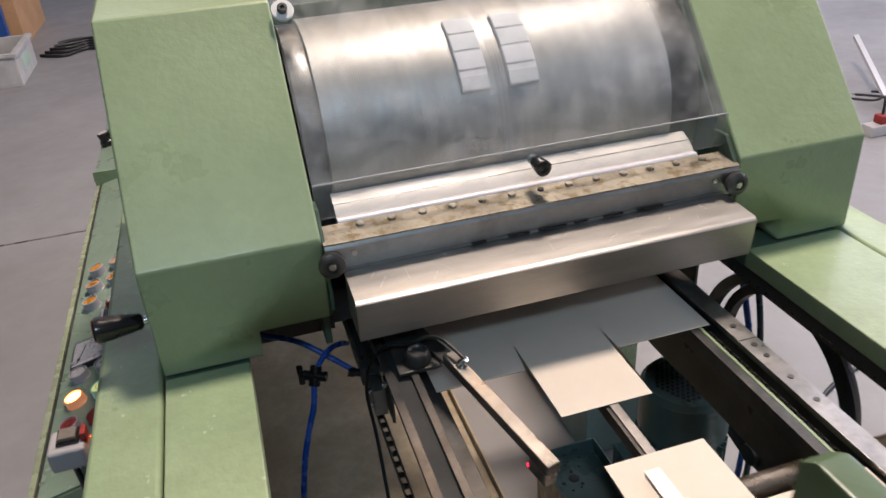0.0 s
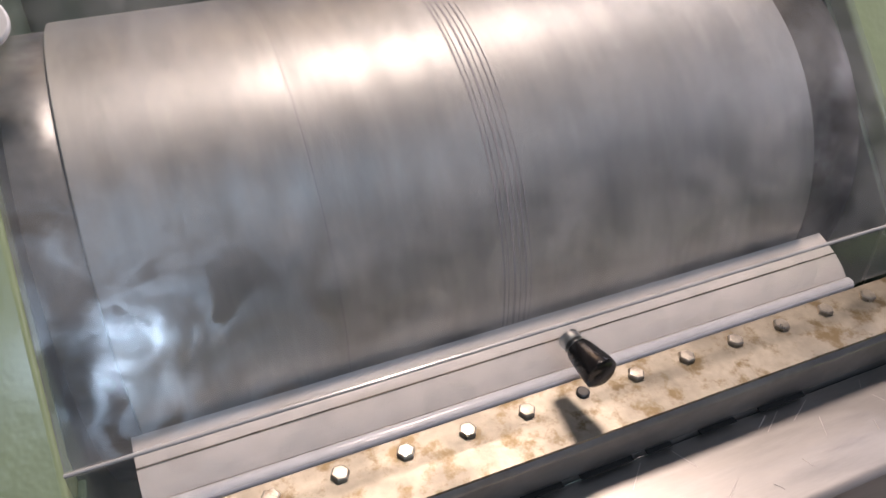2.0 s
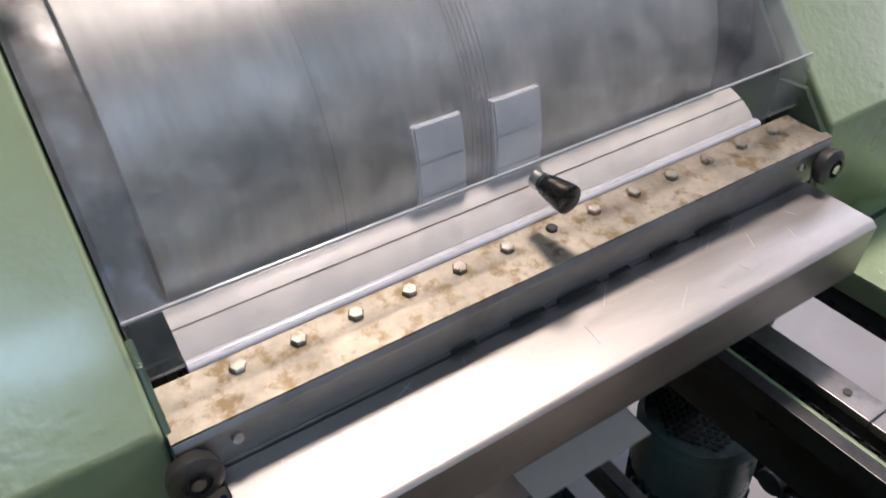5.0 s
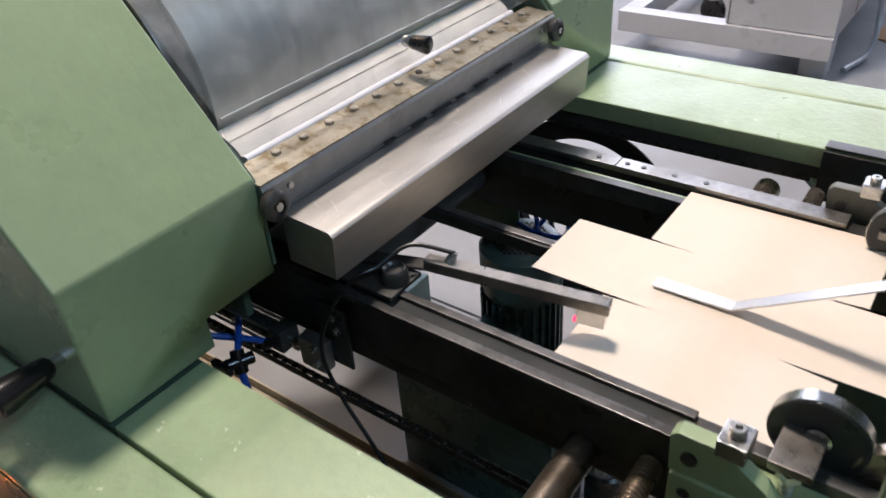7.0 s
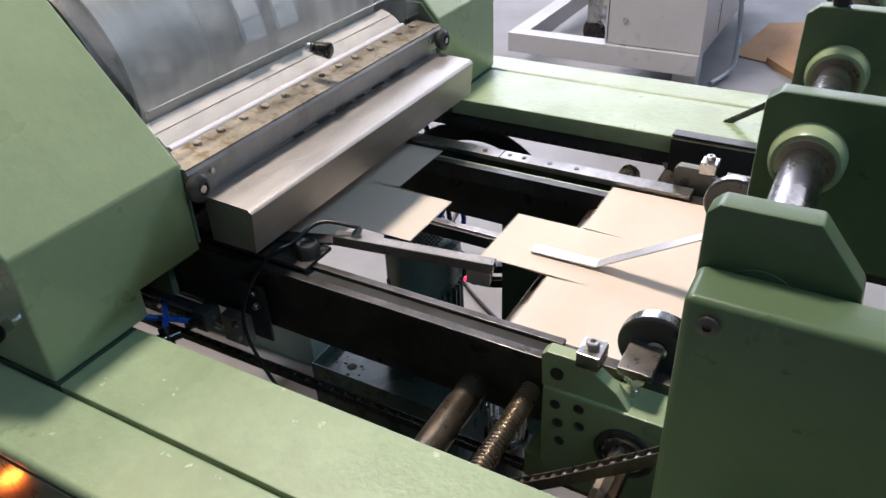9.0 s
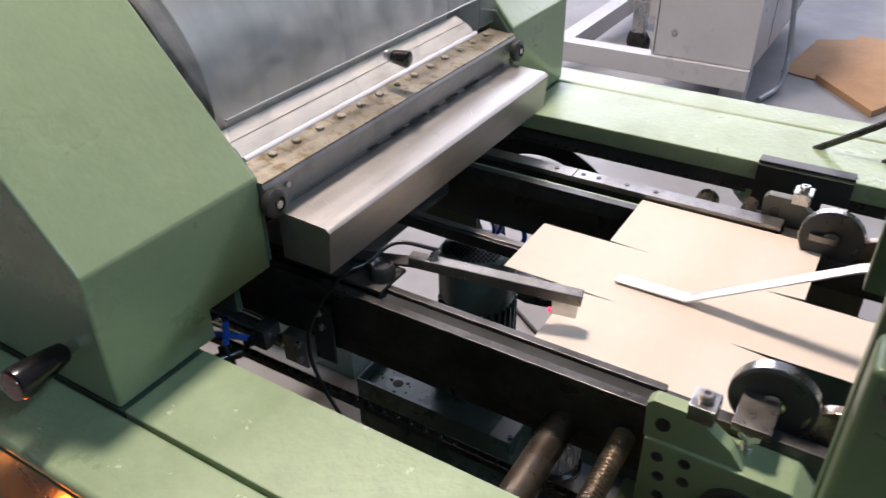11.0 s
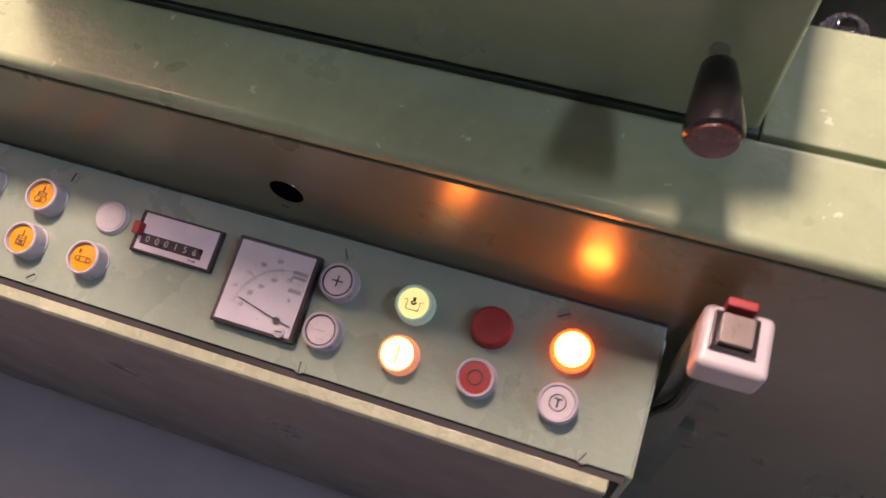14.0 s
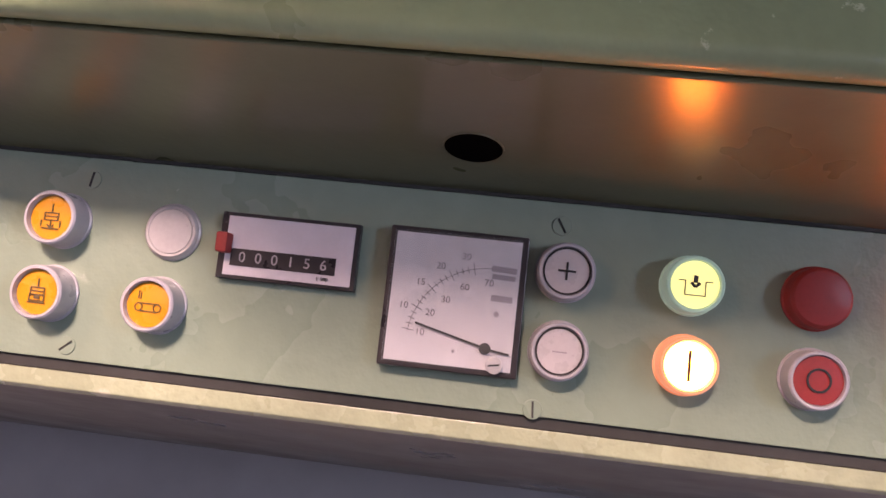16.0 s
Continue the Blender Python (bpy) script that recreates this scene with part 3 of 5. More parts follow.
# bent steel chute in front of the bar
tr = thing("sheet_metal_chute", "folded scratched bare steel cover before the clamping bar", "machine cover", (0, -0.04, 1.1))
bm = prism([(0.000, 1.1295), (-0.066, 1.1265), (-0.0715, 1.1215), (-0.0665, 1.0680), (-0.0640, 1.0680), (-0.0690, 1.1205), (-0.0655, 1.1240), (0.000, 1.1270)], "x", -0.268, 0.279)
part("cover", bm, STEEL, tr, smooth=50)
for x in (-0.268, 0.2775):
    part("end_plate", prism([(0.000, 1.1265), (-0.0650, 1.1235), (-0.0690, 1.1200), (-0.0645, 1.0690), (0.000, 1.0690)], "x", x, x + 0.0015), STEEL, tr)
part("under_plate", box(-0.266, 0.277, -0.062, -0.0005, 1.069, 1.072), STEEL, tr)
rs = random.Random(5)
for k in range(22):
    x, y = rs.uniform(-0.24, 0.26), rs.uniform(-0.060, -0.008)
    a, ln = rs.uniform(0.6, 2.2), rs.uniform(0.006, 0.028)
    q = Vector((math.cos(a), math.sin(a), 0)) * ln
    y2 = max(-0.063, min(-0.004, y + q.y))
    za, zb = 1.1296 + y * 0.0455, 1.1296 + y2 * 0.0455
    part("scratch", rod((x, y, za), (x + q.x, y2, zb), 0.00024, seg=5), SCUFF, tr, "fine bright scratch")

# ---- feed bed between the side frames ----
rl = thing("feed_rail", "black oily feed rail with worn bright edges along the bed", "rail", (-0.225, -0.1, 0.98), "feed rails of the bed")
part("rail_body", box(-0.2240, -0.2080, -2.30, 0.42, 0.913, 1.0245, 0.002), IRON, rl)
part("outer_strip", box(-0.2480, -0.2370, -0.432, 0.30, 1.0245, 1.0305, 0.001), IRON_EDGE, rl)
part("inner_strip", box(-0.2180, -0.2080, -0.432, 0.30, 1.0245, 1.0305, 0.001), IRON_EDGE, rl)
part("groove", box(-0.2365, -0.2185, -0.432, 0.30, 1.0240, 1.0255), GAP, rl)
part("support_ledge", box(-0.2075, -0.1800, -2.30, 0.42, 0.970, 0.9868, 0.001), IRON, rl)
part("side_plate", box(-0.2290, -0.2245, -0.43, -0.05, 0.940, 1.012, 0.002), IRON, rl)

rr = thing("feed_rail", "steel topped feed rail with chain track beside the sheets", "rail", (0.225, -0.1, 0.96), "feed rails of the bed")
part("top_strip", box(0.212, 0.240, -0.46, -0.1515, 0.986, 0.9955, 0.001), RAIL_TOP, rr, "worn bright steel strip")
part("top_strip", box(0.213, 0.241, -0.150, 0.42, 0.986, 0.9950, 0.001), RAIL_TOP, rr, "worn bright steel strip")
part("rail_body", box(0.214, 0.236, -2.30, 0.42, 0.920, 0.9855, 0.001), IRON, rr)
part("inner_strip", box(0.190, 0.194, -0.48, 0.10, 0.970, 0.9866, 0.0005), GREEN, rr, "thin light green strip")
part("support_ledge", box(0.176, 0.1895, -2.30, 0.42, 0.960, 0.9866, 0.001), IRON, rr)
part("side_plate", box(0.194, 0.2135, -0.48, 0.30, 0.880, 0.966, 0.002), BLACK, rr)
for k in range(5):
    part("screw", lathe([(0.004, 0), (0.004, 0.0012), (0, 0.0014)], (0.226, -0.12 - 0.045 * k + (0.02 if k > 1 else 0), 0.9953), (0, 0, 1), 10), IRON, rr)
# one link plate shape for all roller chains


def chain(label, points, pitch=0.0127, width=0.007, hgt=0.010, mat=None):
    t = thing("roller_chain", label, "chain", points[0])
    path = smooth_path(points, 40)
    out, acc, last = [path[0]], 0.0, path[0]
    for p in path[1:]:
        acc += (p - last).length
        last = p
        if acc >= pitch:
            out.append(p)
            acc = 0.0
    bm0 = bmesh.new()
    for s in (-1, 1):
        box(-pitch * 0.80, pitch * 0.80, s * width / 2 - 0.0008, s * width / 2 + 0.0008, -hgt * 0.42, hgt * 0.42, bm=bm0)
    rod((-pitch / 2, -width * 0.62, 0), (-pitch / 2, width * 0.62, 0), 0.0040, seg=8, bm=bm0)
    me = mesh_of("link", bm0, mat or CHAIN)
    for a, b in list(zip(out, out[1:]))[:140]:
        o = new("link", me)
        d = b - a
        turn = d.to_track_quat("X", "Z").to_matrix().to_4x4()
        o.parent = t
        o.matrix_basis = t.matrix_basis.inverted() @ Matrix.Translation((a + b) / 2) @ turn
    return t


CHAIN = material("oily_chain_steel", (0.10, 0.095, 0.088), 0.32, 0.85, vary=0.2, scale=60)
chain("black oily roller chain running in the feed rail", [(0.203, 0.25, 0.976), (0.203, -0.1, 0.976), (0.203, -0.46, 0.976)], width=0.005, hgt=0.008)
chain("dark roller chain running low through the bed", [(-0.241, 0.40, 0.85), (-0.240, 0.10, 0.85), (-0.239, -0.30, 0.85), (-0.238, -0.62, 0.85)], pitch=0.0127, width=0.009, hgt=0.012)
chain("greasy steel roller chain to the splined shaft", [(-0.332, -0.390, 0.902), (-0.331, -0.46, 0.952), (-0.330, -0.545, 1.024), (-0.330, -0.60, 1.075)], width=0.009, hgt=0.014, mat=BARE_EDGE)
chain("black roller chain rising to the cross shaft", [(0.42, -0.395, 0.985), (0.42, -0.47, 1.035), (0.42, -0.551, 1.095), (0.42, -0.62, 1.15)], width=0.006)
chain("black roller chain rising to the cross shaft", [(0.42, -0.50, 0.985), (0.42, -0.564, 1.034), (0.42, -0.66, 1.11)], width=0.006)

ct = thing("centre_support_strip", "narrow bare steel strip carrying the sheets in the bed", "rail", (0.009, -0.1, 0.98))
part("strip", box(0.003, 0.015, -0.62, 0.42, 0.9795, 0.9865, 0.001), RAIL_TOP, ct)
part("strip_holder", box(-0.002, 0.003, -0.30, 0.42, 0.966, 0.984, 0.001), IRON, ct)
gp = thing("bed_roller", "grey steel roller lying under the sheets", "roller", (0, 0.085, 0.93))
part("roller", rod((-0.20, 0.085, 0.93), (0.19, 0.085, 0.93), 0.028, bevel=0.002), STEEL_GREY, gp, "grey steel roller")

# cross shafts
sh = thing("cross_shaft", "smooth browned steel cross shaft under the feed rails", "shaft", (0, -0.335, 0.945), "cross shafts of the bed")
part("bar", rod((-0.405, -0.335, 0.945), (0.34, -0.335, 0.945), 0.0175, seg=32, bevel=0.001), RUST, sh)
sp = thing("threaded_spindle", "threaded steel adjusting spindle across the bed", "spindle", (0, -0.403, 0.964), "cross shafts of the bed")
bm = bmesh.new()
prof, r1, r2, pitch = [], 0.0118, 0.0092, 0.0052
for k in range(int(0.74 / pitch)):
    prof += [(r2, k * pitch), (r1, k * pitch + pitch * 0.28), (r1, k * pitch + pitch * 0.55), (r2, k * pitch + pitch * 0.82)]
part("thread", lathe(prof, (-0.405, -0.403, 0.964), (1, 0, 0), 20), RUST, sp)
part("collar", rod((-0.02, -0.403, 0.964), (0.02, -0.403, 0.964), 0.019, bevel=0.001), IRON, sp)


def carriage(s):
    """The bearing block with guide cheek, wheels and screws on one feed rail."""
    x0, x1 = (-0.268, -0.222) if s < 0 else (0.238, 0.284)
    dz = 0 if s < 0 else -0.03
    t = thing("carriage_block", "green cast carriage block with bearing and screws on the cross shafts" if s < 0 else "grey green carriage block on the far ends of the cross shafts", "bearing block", ((x0 + x1) / 2, -0.49, 0.95), "carriage blocks on the cross shafts")
    part("block", prism([(-0.430, 0.905), (-0.430, 1.012), (-0.560, 1.012), (-0.585, 0.985), (-0.585, 0.88), (-0.45, 0.88)], "x", x0, x1, 0.003, bm=None), GREEN if s < 0 else GREY_GREEN, t).location.z = dz
    cheek = part("cheek_plate", prism([(-0.428, 1.010), (-0.426, 1.050), (-0.432, 1.056), (-0.468, 1.056), (-0.505, 1.030), (-0.520, 1.010)], "x", x0 + 0.004, x0 + 0.020, 0.0015), GREEN if s < 0 else GREY_GREEN, t)
    cheek.location.z = dz
    cl = part("clamp", box(x0 + 0.002, x0 + 0.030, -0.486, -0.462, 1.050 + dz, 1.068 + dz, 0.0015), BARE, t, "small steel clamp")
    part("clamp_screw", lathe([(0.0068, 0), (0.0068, 0.007), (0.0055, 0.008), (0.003, 0.008), (0.003, 0.004), (0, 0.004)], (x0 + 0.016, -0.474, 1.068 + dz), (0, 0, 1), 18), BARE, cl, "socket head screw")
    xf, way = (x0, (-1, 0, 0)) if s < 0 else (x1, (1, 0, 0))
    for y, z in ((-0.445, 0.994), (-0.449, 0.970), (-0.470, 0.998), (-0.472, 0.975), (-0.452, 0.945)):
        part("hole", lathe([(0.0058, 0), (0.0058, 0.0008), (0.0045, 0.0010), (0.0040, 0.0002), (0, 0.0002)], (xf, y, z + dz), way, 14), IRON, t, "small bolt, darkened for the knob's shadow hole")
    part("cheek_screw", lathe([(0.007, 0), (0.007, 0.002), (0.004, 0.0025), (0, 0.001)], (x0 + 0.004, -0.444, 1.032 + dz), (-1, 0, 0), 16), IRON, t)
    part("bearing", lathe([(0.031, 0), (0.031, 0.002), (0.028, 0.003), (0.026, 0.001), (0.021, 0.001), (0.020, 0.004), (0.015, 0.004)], (xf, -0.520, 0.960 + dz), way, 30), IRON, t, "black ball bearing")
    part("bearing_race", lathe([(0.0225, 0.001), (0.0225, 0.0035), (0.0195, 0.0045)], (xf, -0.520, 0.960 + dz), way, 30, cap=False), BARE, t, "bright bearing ring")
    part("lower_foot", box(x0 + 0.004, x1 - 0.004, -0.445, -0.41, 0.865 + dz, 0.905 + dz, 0.003), GREEN, t)
    # pressure wheels on their arm
    xw = -0.196 if s < 0 else 0.190
    zw = 1.046 if s < 0 else 1.012
    arm = part("wheel_arm", box(min(x0 + 0.020, xw - 0.012), max(x0 + 0.034, xw - 0.004), -0.532, -0.498, zw - 0.005, zw + 0.004, 0.001), BARE_EDGE, t, "flat steel wheel arm")
    part("arm_screw", lathe([(0.005, 0), (0.0055, 0.008), (0.0045, 0.009), (0.0055, 0.010), (0.0045, 0.018), (0.0055, 0.019), (0.0045, 0.027)], (x0 + 0.030, -0.515, zw - 0.034), (0, 0, 1), 12), BARE, t, "set screw with lock nut")
    part("arm_nut", lathe([(0.011, 0), (0.011, 0.008)], (x0 + 0.030, -0.515, zw - 0.014), (0, 0, 1), 6), BARE, t)
    wh = part("pressure_wheel", lathe([(0.010, 0.003), (0.030, 0.002), (0.0365, 0.0), (0.0390, 0.001), (0.0390, 0.015), (0.0365, 0.016), (0.030, 0.014), (0.010, 0.013)], (xw - 0.008, -0.524, zw), (1, 0, 0), 44), BLACK, t, "black disc wheel with bright rim")
    part("wheel_rim", lathe([(0.0392, 0.0015), (0.0400, 0.002), (0.0400, 0.014), (0.0392, 0.0145)], (xw - 0.008, -0.524, zw), (1, 0, 0), 44, cap=False), BARE, wh, "bright steel rim")
    part("wheel_hub", lathe([(0.011, 0), (0.011, 0.003), (0.007, 0.004), (0.006, 0.003), (0, 0.003)], (xw - 0.006, -0.524, zw), (-1, 0, 0), 20), BARE if s < 0 else IRON, wh, "hub screw")
    part("rear_wheel", lathe([(0.008, 0.0), (0.033, 0.001), (0.034, 0.003), (0.034, 0.012), (0.033, 0.013), (0.008, 0.013)], (xw - 0.008, -0.585, zw - 0.018), (1, 0, 0), 36), RUST, t)
    return t


GREY_GREEN = material("grey_green_paint", (0.125, 0.13, 0.105), 0.4, vary=0.12, scale=9, bump=0.1)
carriage(-1)
carriage(1)
ss = thing("splined_shaft", "splined steel drive shaft below the chain", "shaft", (-0.34, -0.52, 0.96))
bm = bmesh.new()
n_ = 10
part("spline", prism([( -0.520 + (0.0135 if k % 2 else 0.0105) * math.cos(2 * math.pi * (k // 2 + (0.0 if k % 2 else 0.5)) / n_), 0.960 + (0.0135 if k % 2 else 0.0105) * math.sin(2 * math.pi * (k // 2 + (0.0 if k % 2 else 0.5)) / n_)) for k in range(2 * n_)], "x", -0.47, -0.20), RUST, ss)

# bent steel hold-down strip
bt = thing("hold_down_bracket", "bent flat steel strip holding the sheets down", "bracket", (-0.004, -0.40, 0.99))
bm = prism([(-0.308, 0.9905), (-0.308, 0.9930), (-0.397, 0.9930), (-0.560, 1.0930), (-0.600, 1.1120), (-0.600, 1.1090), (-0.558, 1.0895), (-0.396, 0.9905)], "x", -0.016, 0.002, 0.0004)
part("strip", bm, STRIP, bt)
part("clamp_ring", rod((-0.014, -0.610, 1.12), (0.004, -0.610, 1.12), 0.014), IRON, bt)
part("hanger", box(-0.012, 0.002, -0.618, -0.602, 1.12, 1.20, 0.001), BARE, bt)

# posts with the big cross shaft
ps = thing("shaft_post", "green cast post, shade put into its colour, with cover box carrying the big cross shaft", "machine post", (-0.35, -0.66, 0.9), "posts of the big cross shaft")
part("plate", prism([(-0.570, 1.02), (-0.570, 1.294), (-0.578, 1.302), (-0.640, 1.302), (-0.672, 1.262), (-0.70, 1.02)], "x", -0.348, -0.326, 0.003), GREEN_POST_SHADED, ps)
part("hub_cover", rod((-0.3480, -0.612, 1.232), (-0.3492, -0.612, 1.232), 0.028, seg=36, bevel=0.0005), GREEN_POST_SHADED, ps)
part("cover_box", box(-0.392, -0.3485, -0.90, -0.572, FLOOR + 0.35, 1.256, 0.006, seg=3), GREEN_POST_SHADED, ps)
part("cover_screw", lathe([(0.0075, 0), (0.0075, 0.003), (0.006, 0.004), (0.003, 0.004), (0.003, 0.002), (0, 0.002)], (-0.392, -0.590, 1.238), (-1, 0, 0), 18), IRON, ps)
for x, ytop in ((-0.075, 1.285), (0.16, 1.30), (0.46, 1.28)):
    t = thing("shaft_post", "green post, shade put into its colour, with bearing boss on the big cross shaft", "machine post", (x, -0.62, 1.1), "posts of the big cross shaft")
    part("plate", prism([(-0.566, 1.115), (-0.566, ytop - 0.01), (-0.578, ytop), (-0.80, ytop), (-0.80, 1.115)], "x", x - 0.012, x + 0.012, 0.003), GREEN_POST_SHADED, t)
    part("boss", lathe([(0.034, 0), (0.033, 0.014), (0.030, 0.020), (0.024, 0.021)], (x - 0.012, -0.612, 1.226), (-1, 0, 0), 40), GREEN, t)
    part("bush", lathe([(0.026, 0.020), (0.026, 0.023), (0.022, 0.024)], (x - 0.012, -0.612, 1.226), (-1, 0, 0), 32), RUST, t, "brass brown bush")
    if x > 0:
        part("lever", hose([(x, -0.60, ytop), (x, -0.59, ytop + 0.04), (x - 0.02, -0.57, ytop + 0.06)], 0.010), BAKELITE, t, "black clamping lever")
bs = thing("big_cross_shaft", "thick polished steel cross shaft between the green posts", "shaft", (0, -0.612, 1.226))
part("bar", rod((-0.3255, -0.612, 1.226), (0.52, -0.612, 1.226), 0.0195, seg=40, bevel=0.001), POLISHED, bs)

# sensor arm
sa = thing("sensor_arm", "flat steel sensor arm on a round post, with cable", "sensor arm", (-0.2, -0.09, 1.03))
part("base", box(-0.232, -0.178, -0.105, 0.05, 1.0308, 1.036, 0.001), IRON, sa)
part("post", lathe([(0.016, 0), (0.016, 0.010), (0.0135, 0.016), (0.012, 0.017), (0.009, 0.014), (0, 0.014)], (-0.204, -0.088, 1.036), (0, 0, 1), 24), IRON, sa)
d_ = Vector((0.042, -0.170, -0.013)).normalized()
side = Vector((0.170, 0.042, 0)).normalized()
p0 = Vector((-0.170, -0.106, 1.046))


def slab(p, d, sd, length, wide, high, bm=None, bevel=0.0008):
    bm = bm or bmesh.new()
    up = sd.cross(d).normalized()
    up = up if up.z > 0 else -up
    made = bmesh.ops.create_cube(bm, size=1.0)["verts"]
    for v in made:
        a, b, c = v.co
        v.co = p + d * ((a + 0.5) * length) + sd * (b * wide) + up * (c * high)
    bmesh.ops.bevel(bm, geom=list({e for v in made for e in v.link_edges}), offset=bevel, segments=1, affect="EDGES")
    return bm


part("arm", slab(p0, d_, side, 0.206, 0.0165, 0.014), BARE_EDGE, sa, "steel bar with worn bright top")
part("link_strip", slab(Vector((-0.195, -0.02, 1.040)), Vector((0.032, -0.10, 0)).normalized(), Vector((0.1, 0.032, 0)).normalized(), 0.11, 0.020, 0.004), IRON_EDGE, sa)
head = part("sensor_head", slab(p0 + d_ * 0.172 + Vector((0, 0, -0.016)), d_, side, 0.030, 0.015, 0.020), BARE, sa, "small steel sensor head")
part("red_light", slab(p0 + d_ * 0.171 + Vector((-0.0055, 0.001, -0.022)), d_, side, 0.003, 0.004, 0.005, bevel=0.0003), LIT_RED, head, "red glowing light")
part("cable_gland", lathe([(0.006, 0), (0.006, 0.006), (0.004, 0.010), (0.004, 0.014)], p0 + d_ * 0.028 + Vector((0, 0, 0.006)), (0.4, -0.3, 0.8), 14), BARE, sa)
part("cable", hose([p0 + d_ * 0.030 + Vector((0.005, -0.003, 0.018)), p0 + Vector((-0.010, 0.012, 0.024)), (-0.215, -0.075, 1.055), (-0.238, -0.060, 1.048), (-0.256, -0.030, 1.000), (-0.262, -0.012, 0.94), (-0.258, -0.025, 0.87), (-0.262, -0.10, 0.76), (-0.27, -0.16, 0.60)], 0.0026), CABLE, sa, "thin black cable")

# pneumatic actuator with hoses
ac = thing("pneumatic_cylinder", "black pneumatic cylinder with blue hoses on a bolted plate", "actuator", (-0.24, 0.1, 0.9))
part("barrel", rod((-0.240, 0.095, 0.903), (-0.240, 0.300, 0.903), 0.0135, seg=28, bevel=0.001), BLACK, ac)
for dx, dz in ((-0.012, 0.012), (0.012, 0.012), (-0.012, -0.012), (0.012, -0.012)):
    part("tie_rod", rod((-0.240 + dx, 0.080, 0.903 + dz), (-0.240 + dx, 0.310, 0.903 + dz), 0.0022, seg=10), STEEL_DULL, ac, "thin steel tie rod")
part("end_block", box(-0.256, -0.224, 0.072, 0.095, 0.887, 0.919, 0.003), BLACK, ac)
part("end_block", box(-0.256, -0.224, 0.296, 0.318, 0.887, 0.919, 0.003), BLACK, ac)
part("piston_rod", rod((-0.240, 0.030, 0.903), (-0.240, 0.073, 0.903), 0.005, seg=14), BARE, ac, "bright piston rod")
part("nut", rod((-0.240, 0.052, 0.903), (-0.240, 0.060, 0.903), 0.010, seg=6), BARE, ac)
part("clevis", box(-0.2525, -0.2335, 0.002, 0.042, 0.886, 0.930, 0.0015), STEEL_DULL, ac, "grey steel clevis plate")
part("mount_plate", box(-0.2335, -0.2292, -0.028, 0.016, 0.893, 0.985, 0.001), BLACK, ac)
for x, y, z in ((-0.2335, -0.013, 0.972), (-0.2335, -0.013, 0.950), (-0.2525, 0.013, 0.924), (-0.2525, 0.012, 0.900)):
    part("bolt", lathe([(0.0046, 0), (0.0046, 0.006), (0.004, 0.007), (0.002, 0.007), (0.002, 0.004), (0, 0.004)], (x, y, z), (-1, 0, 0.1), 12), BARE, ac)
part("fitting", lathe([(0.006, 0), (0.006, 0.010), (0.0075, 0.010), (0.0075, 0.020)], (-0.254, 0.084, 0.904), (-1, 0.15, 0.3), 12), BAKELITE, ac)
part("hose", hose([(-0.262, 0.085, 0.908), (-0.290, 0.100, 0.928), (-0.336, 0.130, 0.952), (-0.390, 0.165, 0.955)], 0.0042), HOSE, ac, "blue air hose")
part("hose", hose([(-0.262, 0.150, 0.915), (-0.276, 0.118, 0.940), (-0.296, 0.092, 0.952), (-0.318, 0.072, 0.940)], 0.0042), HOSE, ac, "blue air hose")
vl = part("hose_valve", rod((-0.318, 0.074, 0.943), (-0.326, 0.062, 0.918), 0.0085, seg=18, bevel=0.001), BAKELITE, ac, "black plastic tee valve")
part("valve_body", rod((-0.306, 0.060, 0.930), (-0.338, 0.074, 0.932), 0.0075, seg=16, bevel=0.001), BAKELITE, vl)
part("valve_knob", box(-0.346, -0.337, 0.060, 0.090, 0.925, 0.940, 0.002), BAKELITE, vl)
part("hose", hose([(-0.326, 0.062, 0.918), (-0.332, 0.052, 0.890), (-0.345, 0.050, 0.850), (-0.362, 0.040, 0.790), (-0.375, 0.03, 0.70), (-0.38, 0.0, 0.55)], 0.0046), HOSE, ac, "blue air hose")

hr = thing("air_hoses", "blue air hoses hanging beside the far feed rail", "hose", (0.30, 0.0, 0.8))
part("hose", hose([(0.462, 0.200, 0.970), (0.465, 0.166, 0.866), (0.472, 0.123, 0.729), (0.480, 0.103, 0.50), (0.470, 0.103, FLOOR + 0.01)], 0.0060), HOSE, hr)
part("hose", hose([(0.478, 0.190, 0.970), (0.480, 0.141, 0.865), (0.485, 0.111, 0.734), (0.490, 0.091, 0.50), (0.480, 0.091, FLOOR + 0.01)], 0.0060), material("dark_teal_hose", (0.02, 0.06, 0.07), 0.3), hr)
part("hose", hose([(0.270, 0.120, 0.900), (0.285, 0.060, 0.872), (0.296, 0.010, 0.850), (0.296, -0.035, 0.815), (0.290, -0.030, 0.785), (0.285, 0.020, 0.780), (0.288, 0.060, 0.785)], 0.0048), HOSE, hr)
part("hose", hose([(0.240, 0.160, 0.930), (0.260, 0.080, 0.900), (0.285, 0.030, 0.860), (0.320, 0.020, 0.800), (0.325, 0.060, 0.740)], 0.0048), HOSE, hr)
part("connector", box(0.230, 0.255, 0.09, 0.13, 0.900, 0.930, 0.004), BAKELITE, hr, "black hose connector")
part("hose", hose([(0.235, 0.120, 0.910), (0.250, 0.060, 0.880), (0.275, 0.020, 0.830), (0.305, 0.030, 0.770)], 0.0042), HOSE, hr)

# machine under the bed: motor, sheet metal box, belt wheel
mo = thing("electric_motor", "dark green electric motor with perforated round fan cover", "motor", (0.298, 0.060, FLOOR))
